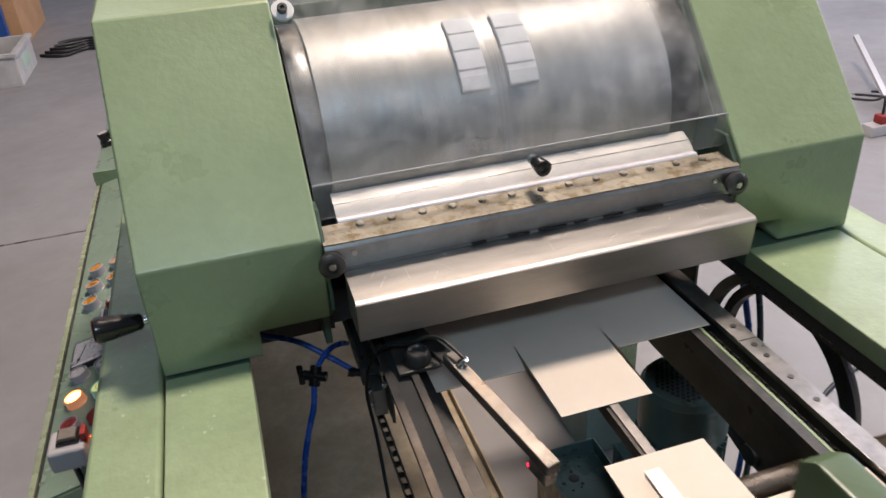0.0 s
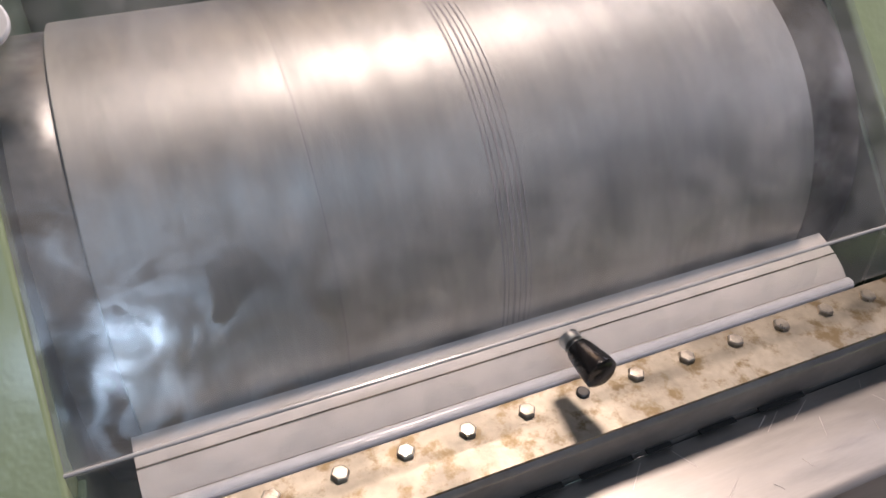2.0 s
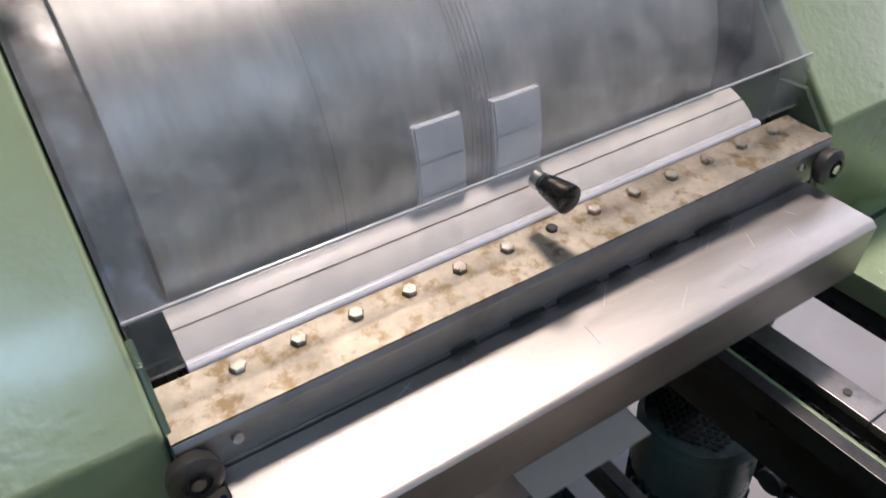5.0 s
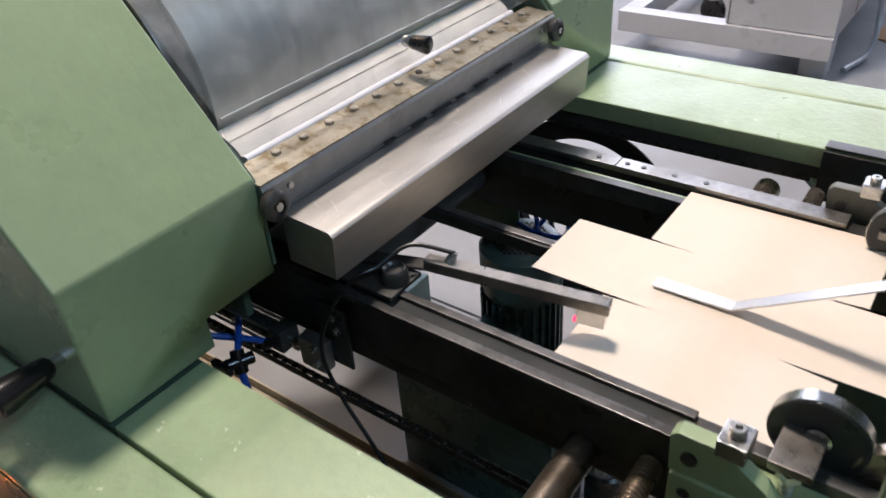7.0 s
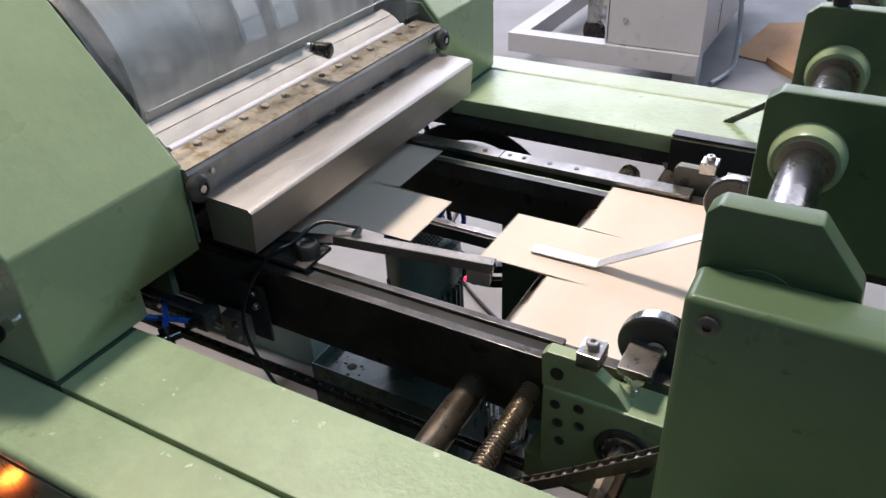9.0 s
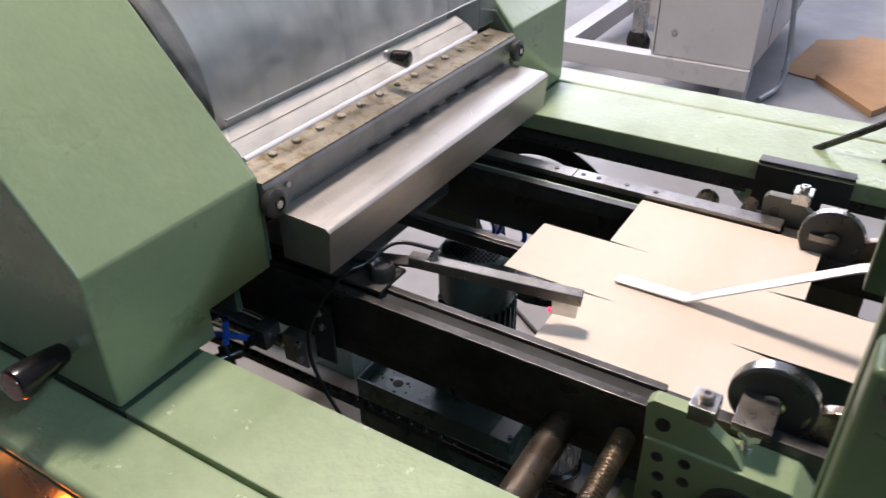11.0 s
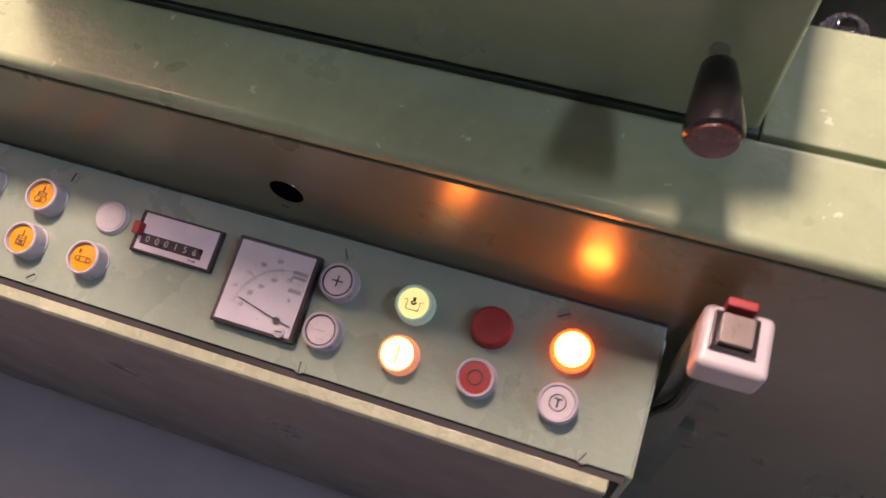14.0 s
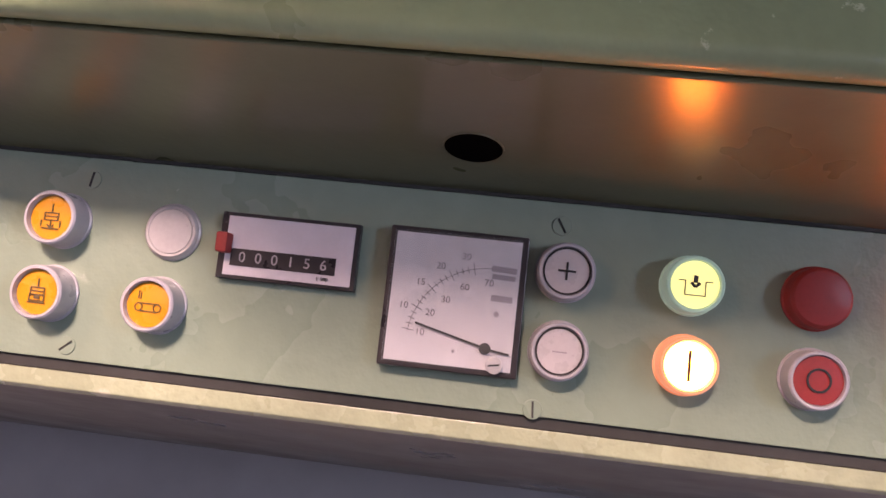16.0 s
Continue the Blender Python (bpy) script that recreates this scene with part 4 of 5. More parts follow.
part("fan_cover", lathe([(0.078, -0.10), (0.078, -0.012), (0.070, -0.002), (0.060, 0.0), (0, 0.0)], (0.298, 0.060, 0.748), (0, 0, 1), 48), TEAL, mo)
hb = rod((0, 0, -0.0004), (0, 0, 0.0006), 0.0036, seg=8)
hole_me = mesh_of("vent_hole", hb, GAP)
for i in range(-8, 9):
    for j in range(-8, 9):
        hx, hy = (i + 0.5 * (j % 2)) * 0.0096, j * 0.0083
        if math.hypot(hx, hy) < 0.058:
            o = new("vent_hole", hole_me)
            o.parent = mo
            o.matrix_basis = Matrix.Translation((hx, hy, 0.7484 - FLOOR))
part("body", rod((0.298, 0.060, 0.40), (0.298, 0.060, 0.645), 0.070, seg=40), TEAL, mo)
for k in range(30):
    a = 2 * math.pi * k / 30
    c, s = math.cos(a), math.sin(a)
    part("fin", slab(Vector((0.298 + 0.074 * c, 0.060 + 0.074 * s, 0.42)), Vector((0, 0, 1)), Vector((c, s, 0)), 0.215, 0.012, 0.003, bevel=0.0003), TEAL, mo)
part("foot", box(0.20, 0.38, -0.03, 0.14, FLOOR, 0.40, 0.006), TEAL, mo)
part("terminal_box", box(0.185, 0.235, 0.02, 0.10, 0.50, 0.60, 0.004), TEAL, mo)

gb = thing("oil_pan_box", "teal painted open sheet metal box with oil spots under the bed", "metal box", (0.15, 0.0, FLOOR))
for nm, dims in (("floor_plate", (0.088, 0.206, -0.125, 0.212, 0.478, 0.481)), ("side", (0.085, 0.088, -0.128, 0.215, FLOOR, 0.506)), ("side", (0.206, 0.209, -0.128, 0.215, FLOOR, 0.506)),
                 ("side", (0.088, 0.206, -0.128, -0.125, FLOOR, 0.506)), ("side", (0.088, 0.206, 0.212, 0.215, FLOOR, 0.506))):
    part(nm, box(*dims, 0.001), TEAL, gb)
# Pale plate stands for the bright reflection at the tray end.
part("end_bracket", box(0.100, 0.204, -0.1245, -0.075, 0.4812, 0.4835, 0.0005), CASE_GREY, gb, "bolted tray end, its bright reflection made as a pale plate")
for x in (0.118, 0.186):
    part("bracket_bolt", lathe([(0.005, 0), (0.005, 0.003), (0, 0.0035)], (x, -0.112, 0.4835), (0, 0, 1), 6), IRON, gb)
rs = random.Random(11)
for k in range(11):
    r = 0.011 if k == 0 else rs.uniform(0.002, 0.005)
    x, y = (0.135, 0.150) if k == 0 else (0.135 + rs.uniform(-0.03, 0.035), 0.155 + rs.uniform(-0.035, 0.045))
    part("oil_spot", lathe([(r, 0), (r * 0.7, 0.001), (0, 0.001)], (x, y, 0.4812), (0, 0, 1), 12), GAP, gb, "black oil spot")
be = thing("base_beam", "green base beam under the machine, bluish light put into its colour", "machine frame", (0.36, 0.7, FLOOR))
part("beam", box(0.29, 0.43, 0.40, 1.6, FLOOR, 0.45, 0.004), GREEN_LIT_BLUISH, be)

bw = thing("drive_belt_loops", "two thick black rubber belts looping under the far side frame", "drive belt", (0.36, -0.03, 0.79))
for x, r in ((0.408, 0.188), (0.432, 0.166)):
    part("belt", lathe([(r - 0.018, 0.0), (r, 0.001), (r + 0.003, 0.009), (r, 0.017), (r - 0.018, 0.018), (r - 0.018, 0.0)], (x, 0.0, 0.752), (1, 0, 0), 72, cap=False), CABLE, bw)
part("belt_hub", rod((0.400, 0.0, 0.588), (0.450, 0.0, 0.588), 0.020, seg=28, bevel=0.002), IRON, bw)
chain("black roller chain hanging close under the far side frame", [(0.336, 0.10, 0.979), (0.336, -0.15, 0.978), (0.336, -0.40, 0.979)], width=0.006, hgt=0.009)

bb = thing("chain_case", "small black chain case on the far side frame", "machine cover", (0.36, -0.44, 0.98))
part("case", box(0.3235, 0.3275, -0.53, -0.398, 0.955, 1.029, 0.001), GAP, bb)
part("case_rim", box(0.3275, 0.350, -0.53, -0.398, DECK + 0.0005, DECK + 0.004, 0.001), BLACK, bb)
# Added sheet, no real tray: it turns the too bright floor brown here.
dp = thing("brown_floor_patch", "added stained brown sheet that tones the floor under the machine bed", "drip tray", (-0.28, 0, FLOOR))
part("pan", box(-0.575, 0.05, -1.1, 1.5, FLOOR + 0.002, FLOOR + 0.012, 0.002), BROWN_FLOOR, dp)
part("pan_rim", box(0.05, 0.056, -1.1, 1.5, FLOOR + 0.002, FLOOR + 0.035, 0.001), BROWN_FLOOR, dp)
for y in (0.33, -0.06):
    part("cross_rib", box(-0.57, -0.03, y, y + 0.02, FLOOR + 0.0125, FLOOR + 0.03, 0.002), BROWN_FLOOR, dp)
fb = thing("filter_bowl", "clear plastic air filter bowl with grey cap under the bed", "air filter", FBP)
part("bowl", lathe([(0.004, -0.085), (0.030, -0.080), (0.036, -0.064), (0.037, 0.0), (0.034, 0.008), (0.020, 0.011), (0, 0.012)], FBP, (0, 0, 1), 30), GLASSY, fb, "clear ribbed bowl")
for k in range(16):
    a = 2 * math.pi * k / 16
    part("rib", rod((FBP[0] + 0.037 * math.cos(a), FBP[1] + 0.037 * math.sin(a), FBP[2] - 0.064), (FBP[0] + 0.0375 * math.cos(a), FBP[1] + 0.0375 * math.sin(a), FBP[2] - 0.004), 0.0022, seg=6), STEEL_DULL, fb)
part("filter_cap", lathe([(0.016, 0.011), (0.016, 0.016), (0.013, 0.018), (0.0, 0.018)], FBP, (0, 0, 1), 24), BARE, fb, "bright metal cap")
part("base_ring", lathe([(0.036, -0.094), (0.044, -0.090), (0.044, -0.078), (0.038, -0.074), (0.036, -0.094)], FBP, (0, 0, 1), 30, cap=False), BAKELITE, fb, "black base ring")
part("stand", rod((FBP[0], FBP[1], FLOOR), (FBP[0], FBP[1], FBP[2] - 0.085), 0.034, seg=24), IRON, fb)

hw = thing("hand_wheel", "steel rimmed hand wheel outside the far side frame", "hand wheel", (0.70, -0.42, 0.86))
part("rim", lathe([(0.088, 0.0), (0.100, 0.002), (0.100, 0.018), (0.088, 0.020), (0.088, 0.0)], (0.665, -0.40, 0.86), (1, 0, 0), 48, cap=False), BARE, hw)
part("disc", rod((0.668, -0.40, 0.86), (0.680, -0.40, 0.86), 0.090, seg=48), GREEN, hw)
part("axle", rod((0.560, -0.40, 0.86), (0.69, -0.40, 0.86), 0.014), BARE, hw)

# ---- the die-cut sheets ----
SHEET_Z = 0.9872
LEN, WING, SLIT = 0.445, 0.097, 0.155


def blank(first):
    """A die-cut blank, its leading edge at y = 0, lying towards -y."""
    xs = (-0.186, -0.052, 0.073, 0.207)
    g = 0.0035
    out = [(xs[1] + 0.002, 0), (xs[2], 0), (xs[2], -SLIT), (xs[2] + g, -WING), (xs[3], -WING), (xs[3], -(LEN - WING)), (xs[2] - 0.006, -(LEN - WING)), (xs[2] - 0.010, -(LEN - SLIT)),
           (xs[2] - 0.012, -LEN), (xs[1] - 0.008, -LEN), (xs[1] - 0.008, -(LEN - SLIT)), (xs[1] - 0.014, -(LEN - WING)), (xs[0], -(LEN - WING)), (xs[0], -WING), (xs[1] - g, -WING), (xs[1], -SLIT)]
    bm = prism(out, "z", 0, 0.0009)
    bmesh.ops.triangulate(bm, faces=[f for f in bm.faces if len(f.verts) > 4])
    ob = part("board_blank", bm, BOARD, None, smooth=None)
    return tagged(ob, "cream die-cut board blank lying flat on the feed rails", "board sheet", "board blanks on the feed bed")


blanks = [blank(k) for k in range(5)]

# ---- control console ----
TILT = radians(13.5)
PN = Vector((-math.sin(TILT), 0, math.cos(TILT)))       # out of the panel
PV = Vector((-math.cos(TILT), 0, -math.sin(TILT)))      # down the panel, towards the operator
PU = Vector((0, -1, 0))                                  # reading direction along the panel


def on_panel(x, y, h=0.0):
    """A place on the panel by its plan position, h above the surface."""
    return Vector((x, y, 0.8955 + (x + 0.608) * math.tan(TILT))) + PN * h


def panel_pose(x, y, h=0.0):
    m = Matrix((PU, -PV, PN)).transposed().to_4x4()
    m.translation = on_panel(x, y, h)
    return m


con = thing("control_console", "long green control console on the machine side, under the ledge", "control panel", (-0.65, 0.5, FLOOR))
NEAR, FAR = 0.014, 1.10


def panel_slab(x0, x1, y0, y1, thick, lift, bevel, bm=None):
    pts = [on_panel(x0, 0, lift), on_panel(x1, 0, lift), on_panel(x1, 0, lift - thick), on_panel(x0, 0, lift - thick)]
    return prism([(p.x, p.z) for p in pts], "y", y0, y1, bevel, bm)


part("panel_plate", panel_slab(-0.5938, -0.7035, NEAR, FAR, 0.004, 0, 0.001), PANEL, con)
part("gap_strip", panel_slab(-0.7035, -0.7095, NEAR + 0.004, FAR, 0.006, -0.003, 0), GAP, con, "dark gap below the panel")
lip = [(-0.7095, 0.871), (-0.7185, 0.8690), (-0.7200, 0.864), (-0.7185, 0.858), (-0.7095, 0.858)]
part("front_lip", prism(lip, "y", NEAR + 0.014, FAR + 0.6, 0.0008), LIGHTENED_LIP, con, "worn green edge strip, lightened as if lit")
part("front_wall", box(-0.712, -0.706, NEAR + 0.012, FAR + 0.6, FLOOR + 0.05, 0.858, 0.001), GREEN_FRONT_SHADED, con)
part("end_plate", prism([(-0.6015, 0.892), (-0.7035, 0.868), (-0.7035, 0.60), (-0.6015, 0.60)], "y", NEAR - 0.002, NEAR + 0.004, 0.001), GREEN, con)
part("top_gap", panel_slab(-0.5912, -0.5936, NEAR, FAR, 0.006, -0.001, 0), GAP, con, "dark gap above the panel")
part("far_cover", panel_slab(-0.6015, -0.7185, FAR + 0.004, 1.75, 0.004, 0.016, 0.001), PANEL, con)
part("far_step", box(-0.7185, -0.6015, FAR, FAR + 0.004, 0.85, 0.905), GREEN, con)
# No recess: a black disc is coloured as the hole's unlit depth.
part("side_hole", lathe([(0.0142, 0), (0.0142, 0.0006), (0, 0.0008)], (-0.5902, 0.318, 0.946), (-1, 0, 0.02), 26), HOLE, con, "round dark hole in the wall")
part("hole_edge", lathe([(0.0150, 0), (0.0149, 0.0005), (0.0142, 0.0005)], (-0.5906, 0.318, 0.946), (-1, 0, 0.02), 26, cap=False), GREEN_SIDE_SHADED, con, "paint edge round the hole")
sk = part("selector_knob", lathe([(0.020, 0), (0.020, 0.012), (0.016, 0.016), (0.017, 0.034), (0.014, 0.036), (0, 0.036)], on_panel(-0.695, 1.34, 0.016), PN), BAKELITE, con, "black selector knob with white top")
part("knob_top", lathe([(0.012, 0.0362), (0.012, 0.037), (0, 0.037)], on_panel(-0.695, 1.34, 0.016), PN), CAP_WHITE, sk)
for x, y, a in ((-0.6060, 0.531, 80), (-0.696, 0.531, 40), (-0.6060, 0.270, 120), (-0.700, 0.276, 95), (-0.6060, 0.09, 30), (-0.700, 0.05, 60), (-0.6060, 0.80, 10), (-0.697, 0.80, 70)):
    sc = part("panel_screw", lathe([(0.0052, 0), (0.0050, 0.0006), (0, 0.0010)], on_panel(x, y), PN, 18), PANEL, con)
    bm = box(-0.0042, 0.0042, -0.0005, 0.0005, 0.0007, 0.0013)
    bmesh.ops.transform(bm, matrix=panel_pose(x, y) @ pose(0, 0, 0, 0, 0, a), verts=bm.verts)
    part("slot", bm, GAP, sc)


def strokes(name, m, rects, mat, parent):
    """Printed pictogram: rectangles (x, y, width, height, degrees) on one flat place."""
    bm = bmesh.new()
    for x, y, w, hgt, a in rects:
        made = bmesh.ops.create_cube(bm, size=1.0)["verts"]
        t = m @ pose(x, y, 0, 0, 0, a)
        for v in made:
            v.co = t @ Vector((v.co.x * w, v.co.y * hgt, v.co.z * 0.0003))
    return part(name, bm, mat, parent, smooth=None)


PRESS = [(0, 0.0042, 0.0006, 0.0036, 0), (0, 0.0020, 0.0062, 0.0006, 0), (0, -0.0012, 0.0062, 0.0006, 0), (-0.0031, 0.0004, 0.0006, 0.0034, 0), (0.0031, 0.0004, 0.0006, 0.0034, 0), (0, 0.0004, 0.0050, 0.0005, 0),
         (-0.0044, -0.0028, 0.0006, 0.0030, 0), (0.0044, -0.0028, 0.0006, 0.0030, 0), (0, -0.0050, 0.0080, 0.0006, 0), (0, -0.0028, 0.0006, 0.0034, 0), (0.0008, -0.0040, 0.0022, 0.0006, 45), (-0.0008, -0.0040, 0.0022, 0.0006, -45)]
PRESS2 = PRESS[:6] + [(-0.0034, -0.0024, 0.0006, 0.0026, 0), (0.0034, -0.0024, 0.0006, 0.0026, 0), (0, -0.0038, 0.0074, 0.0006, 0), (0, -0.0046, 0.0084, 0.0005, 0), (0, -0.0022, 0.0026, 0.0016, 0)]
BELT = [(0, 0.0004, 0.0084, 0.0005, 0), (0, -0.0030, 0.0084, 0.0005, 0)] + [(-0.0042 + 0.0016 * math.cos(radians(a)), -0.0013 + 0.0016 * math.sin(radians(a)), 0.0010, 0.0005, a + 90) for a in range(0, 360, 40)] + \
       [(0.0042 + 0.0016 * math.cos(radians(a)), -0.0013 + 0.0016 * math.sin(radians(a)), 0.0010, 0.0005, a + 90) for a in range(0, 360, 40)] + [(-0.0046, 0.0040, 0.0004, 0.0034, 0), (-0.0036, 0.0036, 0.0004, 0.0030, 0)]
PIT = [(-0.0055, 0.0014, 0.0028, 0.0004, 0), (0.0055, 0.0014, 0.0028, 0.0004, 0), (-0.0041, -0.0016, 0.0004, 0.0060, 0), (0.0041, -0.0016, 0.0004, 0.0060, 0), (0, -0.0045, 0.0082, 0.0004, 0), (0, 0.0022, 0.0018, 0.0030, 0), (0.0009, -0.0002, 0.0026, 0.0012, 45), (-0.0009, -0.0002, 0.0026, 0.0012, -45)]
PLUS = [(0, 0, 0.0075, 0.0009, 0), (0, 0, 0.0009, 0.0075, 0)]
ONE = [(0, 0, 0.0013, 0.0125, 0)]
MINUS = [(0, -0.0004, 0.0060, 0.0006, 0)]
TEE = [(0, 0.0022, 0.0050, 0.0010, 0), (0, -0.0004, 0.0012, 0.0050, 0)]


def ring(name, x, y, h, r0, r1, mat, parent):
    return part(name, lathe([(r0, 0), (r1, 0), (r1, 0.0003), (r0, 0.0003)], on_panel(x, y, h), PN, 36, cap=False), mat, parent)


def button(x, y, cap, label, marks=None, collar=COLLAR, hgt=0.0135, r=0.0150, dome=False, sunk=0.0016, ink=INK):
    b = thing("push_button", label, "push button", on_panel(x, y), "push buttons on the console")
    part("collar", lathe([(r + 0.0008, -0.001), (r + 0.0008, 0.0012), (r, 0.0018), (r - 0.0004, hgt - 0.001), (r - 0.0012, hgt), (r - 0.0024, hgt), (r - 0.0028, hgt - sunk - 0.0006)], on_panel(x, y), PN, 40), collar, b)
    if dome:
        part("cap", lathe([(r - 0.0006, hgt * 0.5), (r - 0.0008, hgt), (r - 0.0022, hgt + 0.0016), (r * 0.6, hgt + 0.0026), (0, hgt + 0.0028)], on_panel(x, y), PN, 40), cap, b)
    else:
        c = part("cap", lathe([(r - 0.0030, hgt - sunk - 0.002), (r - 0.0030, hgt - sunk), (r * 0.6, hgt - sunk + 0.0003), (0, hgt - sunk + 0.0004)], on_panel(x, y), PN, 36), cap, b)
        if marks:
            strokes("symbol", panel_pose(x, y, hgt - sunk + 0.0008) @ Matrix.Scale(1.22, 4), marks, ink, c)
    return b


UPX, LOX = -0.630, -0.6695
button(LOX, 0.077, CAP_WHITE, "grey push button with a T in a ring", TEE)
ring("ring", LOX, 0.077, 0.0128, 0.0056, 0.0064, INK, con)
button(UPX, 0.077, LIT_ORANGE, "lit orange push button, glowing", None, LIT_RIM, 0.0125, 0.0155)
button(LOX, 0.140, CAP_RED, "red push button in a grey collar")
ring("ring", LOX, 0.140, 0.0128, 0.0050, 0.0060, INK, con)
button(UPX, 0.140, CAP_RED, "domed red signal lamp, unlit", None, CAP_RED, 0.010, 0.0158, dome=True)
button(LOX, 0.202, LIT_ORANGE, "lit orange start button with a bar", ONE, ORANGE_SPILL_COLLAR)
button(UPX, 0.202, LIT_GREEN, "lit yellow green button with a pit and arrow symbol", PIT, GREEN_SPILL_RIM)
button(UPX, 0.266, CAP_WHITE, "off-white button with a plus sign", PLUS)
button(LOX, 0.266, CAP_WHITE, "off-white worn button with a minus sign", MINUS, ink=INK_GREY)
for x, y in ((UPX, 0.266), (LOX, 0.266)):
    ring("ring", x, y, 0.0122, 0.0112, 0.0122, INK, con)
button(UPX, 0.480, CAP_CLEAR, "blank grey cap, chipped at one edge", None, CAP_CLEAR, 0.0045, 0.0150, sunk=0.0)
button(LOX, 0.482, CAP_YELLOW, "yellow button with a belt symbol in a grey collar", BELT, hgt=0.016, sunk=0.0032, ink=INK_BROWN)
button(UPX, 0.543, CAP_YELLOW, "yellow button with a press symbol in a grey collar", PRESS, hgt=0.016, sunk=0.0032, ink=INK_BROWN)
button(LOX, 0.544, CAP_YELLOW, "yellow button with a press symbol in a grey collar", PRESS2, hgt=0.016, sunk=0.0032, ink=INK_BROWN)
button(UPX, 0.607, CAP_BROWN, "browned yellow button in a grey collar", None, hgt=0.016, sunk=0.0032)
button(LOX, 0.607, CAP_YELLOW, "worn yellow button in a grey collar", PRESS2, hgt=0.016, ink=CAP_BROWN)

# counter
DIGIT = material("dim_counter_digit", (0.40, 0.38, 0.40), 0.5, vary=0.15, scale=200)
cn = thing("stroke_counter", "small six-digit stroke counter with silver face and red reset lever", "counter", on_panel(-0.637, 0.413))
part("frame", panel_slab(-0.6165, -0.6515, 0.3755, 0.4515, 0.006, 0.0055, 0.0006), BEZEL, cn)
part("face", panel_slab(-0.6185, -0.6495, 0.3780, 0.4475, 0.001, 0.0062, 0.0002), SILVER, cn)
part("window", panel_slab(-0.6355, -0.6445, 0.3865, 0.4440, 0.001, 0.0066, 0.0), BEZEL, cn)
for k, ch in enumerate("000156"):
    lettering("digit", ch, 0.0078, panel_pose(-0.6400, 0.4375 - 0.0089 * k, 0.0069), DIGIT, cn)
lettering("print", "E 500", 0.0028, panel_pose(-0.6470, 0.3930, 0.0065), INK, cn)
part("reset_lever", panel_slab(-0.6280, -0.6385, 0.4440, 0.4505, 0.010, 0.0145, 0.0012), CAP_RED, cn, "red reset lever")

# pointer meter
mt = thing("panel_meter", "square black-framed pointer meter with yellowed dial", "meter", on_panel(-0.652, 0.322))
part("frame", panel_slab(-0.6150, -0.6860, 0.2860, 0.3585, 0.010, 0.0095, 0.0010), BEZEL, mt)
dial = part("dial", panel_slab(-0.6180, -0.6830, 0.2895, 0.3550, 0.001, 0.0100, 0.0002), DIAL, mt)
hub = (-0.6725, 0.3035)
for k in range(19):
    a = 8 + 4.3 * k
    r_ = 0.041
    x, y = hub[0] + r_ * math.sin(radians(a)) * math.cos(TILT), hub[1] + r_ * math.cos(radians(a))
    if k < 17:
        strokes("tick", panel_pose(x, y, 0.0103), [(0, 0, 0.0065 if k % 4 == 0 else 0.0035, 0.0004, 180 - a)], INK_DIM, dial)
bm = bmesh.new()
for k in range(28):
    a, b = radians(6 + 3 * k), radians(9 + 3 * k)
    p, q = [panel_pose(hub[0], hub[1], 0.0103) @ Vector((-0.041 * math.cos(t_), 0.041 * math.sin(t_), 0)) for t_ in (a, b)]
    rod(p, q, 0.00018, seg=4, bm=bm)
part("scale_arc", bm, INK_DIM, dial)
for ch, rr_, a in (("10", 0.0475, 22), ("15", 0.0475, 40), ("20", 0.0480, 56), ("30", 0.0480, 73), ("10", 0.0345, 8), ("20", 0.0335, 27), ("30", 0.0320, 45), ("60", 0.0330, 66), ("70", 0.0335, 88)):
    x, y = -rr_ * math.cos(radians(a)), rr_ * math.sin(radians(a))
    lettering("figure", ch, 0.0050, panel_pose(hub[0], hub[1], 0.0103) @ Matrix.Translation((x, y, 0)), INK_DIM, dial)
strokes("print_bar", panel_pose(hub[0], hub[1], 0.0103), [(0.006, 0.041, 0.013, 0.0030, -2), (0.006, 0.037, 0.012, 0.0026, -2), (0.006, 0.026, 0.011, 0.0032, -2)], INK_GREY, dial)
strokes("spot", panel_pose(hub[0], hub[1], 0.0103), [(0.004, 0.018, 0.0024, 0.0024, 45), (-0.016, -0.003, 0.0016, 0.0016, 45)], INK_GREY, dial)
needle = strokes("needle", panel_pose(hub[0], hub[1], 0.0112), [(-0.0185, 0.0048, 0.038, 0.0012, -14), (0.006, -0.001, 0.013, 0.0012, -8)], INK, mt)
part("needle_hub", lathe([(0.0030, 0.0105), (0.0030, 0.0118), (0, 0.012)], on_panel(*hub), PN, 18), INK, mt)
sc = part("zero_screw", lathe([(0.0044, 0.0098), (0.0044, 0.0128), (0.0036, 0.0132), (0, 0.0132)], on_panel(hub[0] - 0.0075, hub[1] - 0.0055), PN, 22), CAP_WHITE, mt, "white zero screw")
strokes("slot", panel_pose(hub[0] - 0.0075, hub[1] - 0.0055, 0.0134), [(0, 0, 0.0058, 0.0009, 10)], INK, sc)
part("glass", panel_slab(-0.6175, -0.6835, 0.2890, 0.3555, 0.0006, 0.0142, 0.0), ACRYLIC_CLEAN, mt).visible_shadow = False

# switch box beyond the panel end
sw = thing("switch_box", "light grey emergency switch box with black rocker and red lug", "switch box", (-0.612, -0.006, 0.93))
part("case", box(-0.652, -0.609, -0.040, 0.004, 0.957, 0.988, 0.005, seg=3), CASE_GREY, sw)
part("rocker_frame", box(-0.641, -0.615, -0.030, -0.002, 0.988, 0.992, 0.001), BAKELITE, sw)
part("rocker", box(-0.638, -0.618, -0.026, -0.006, 0.992, 0.997, 0.001), CASE_BROWN, sw)
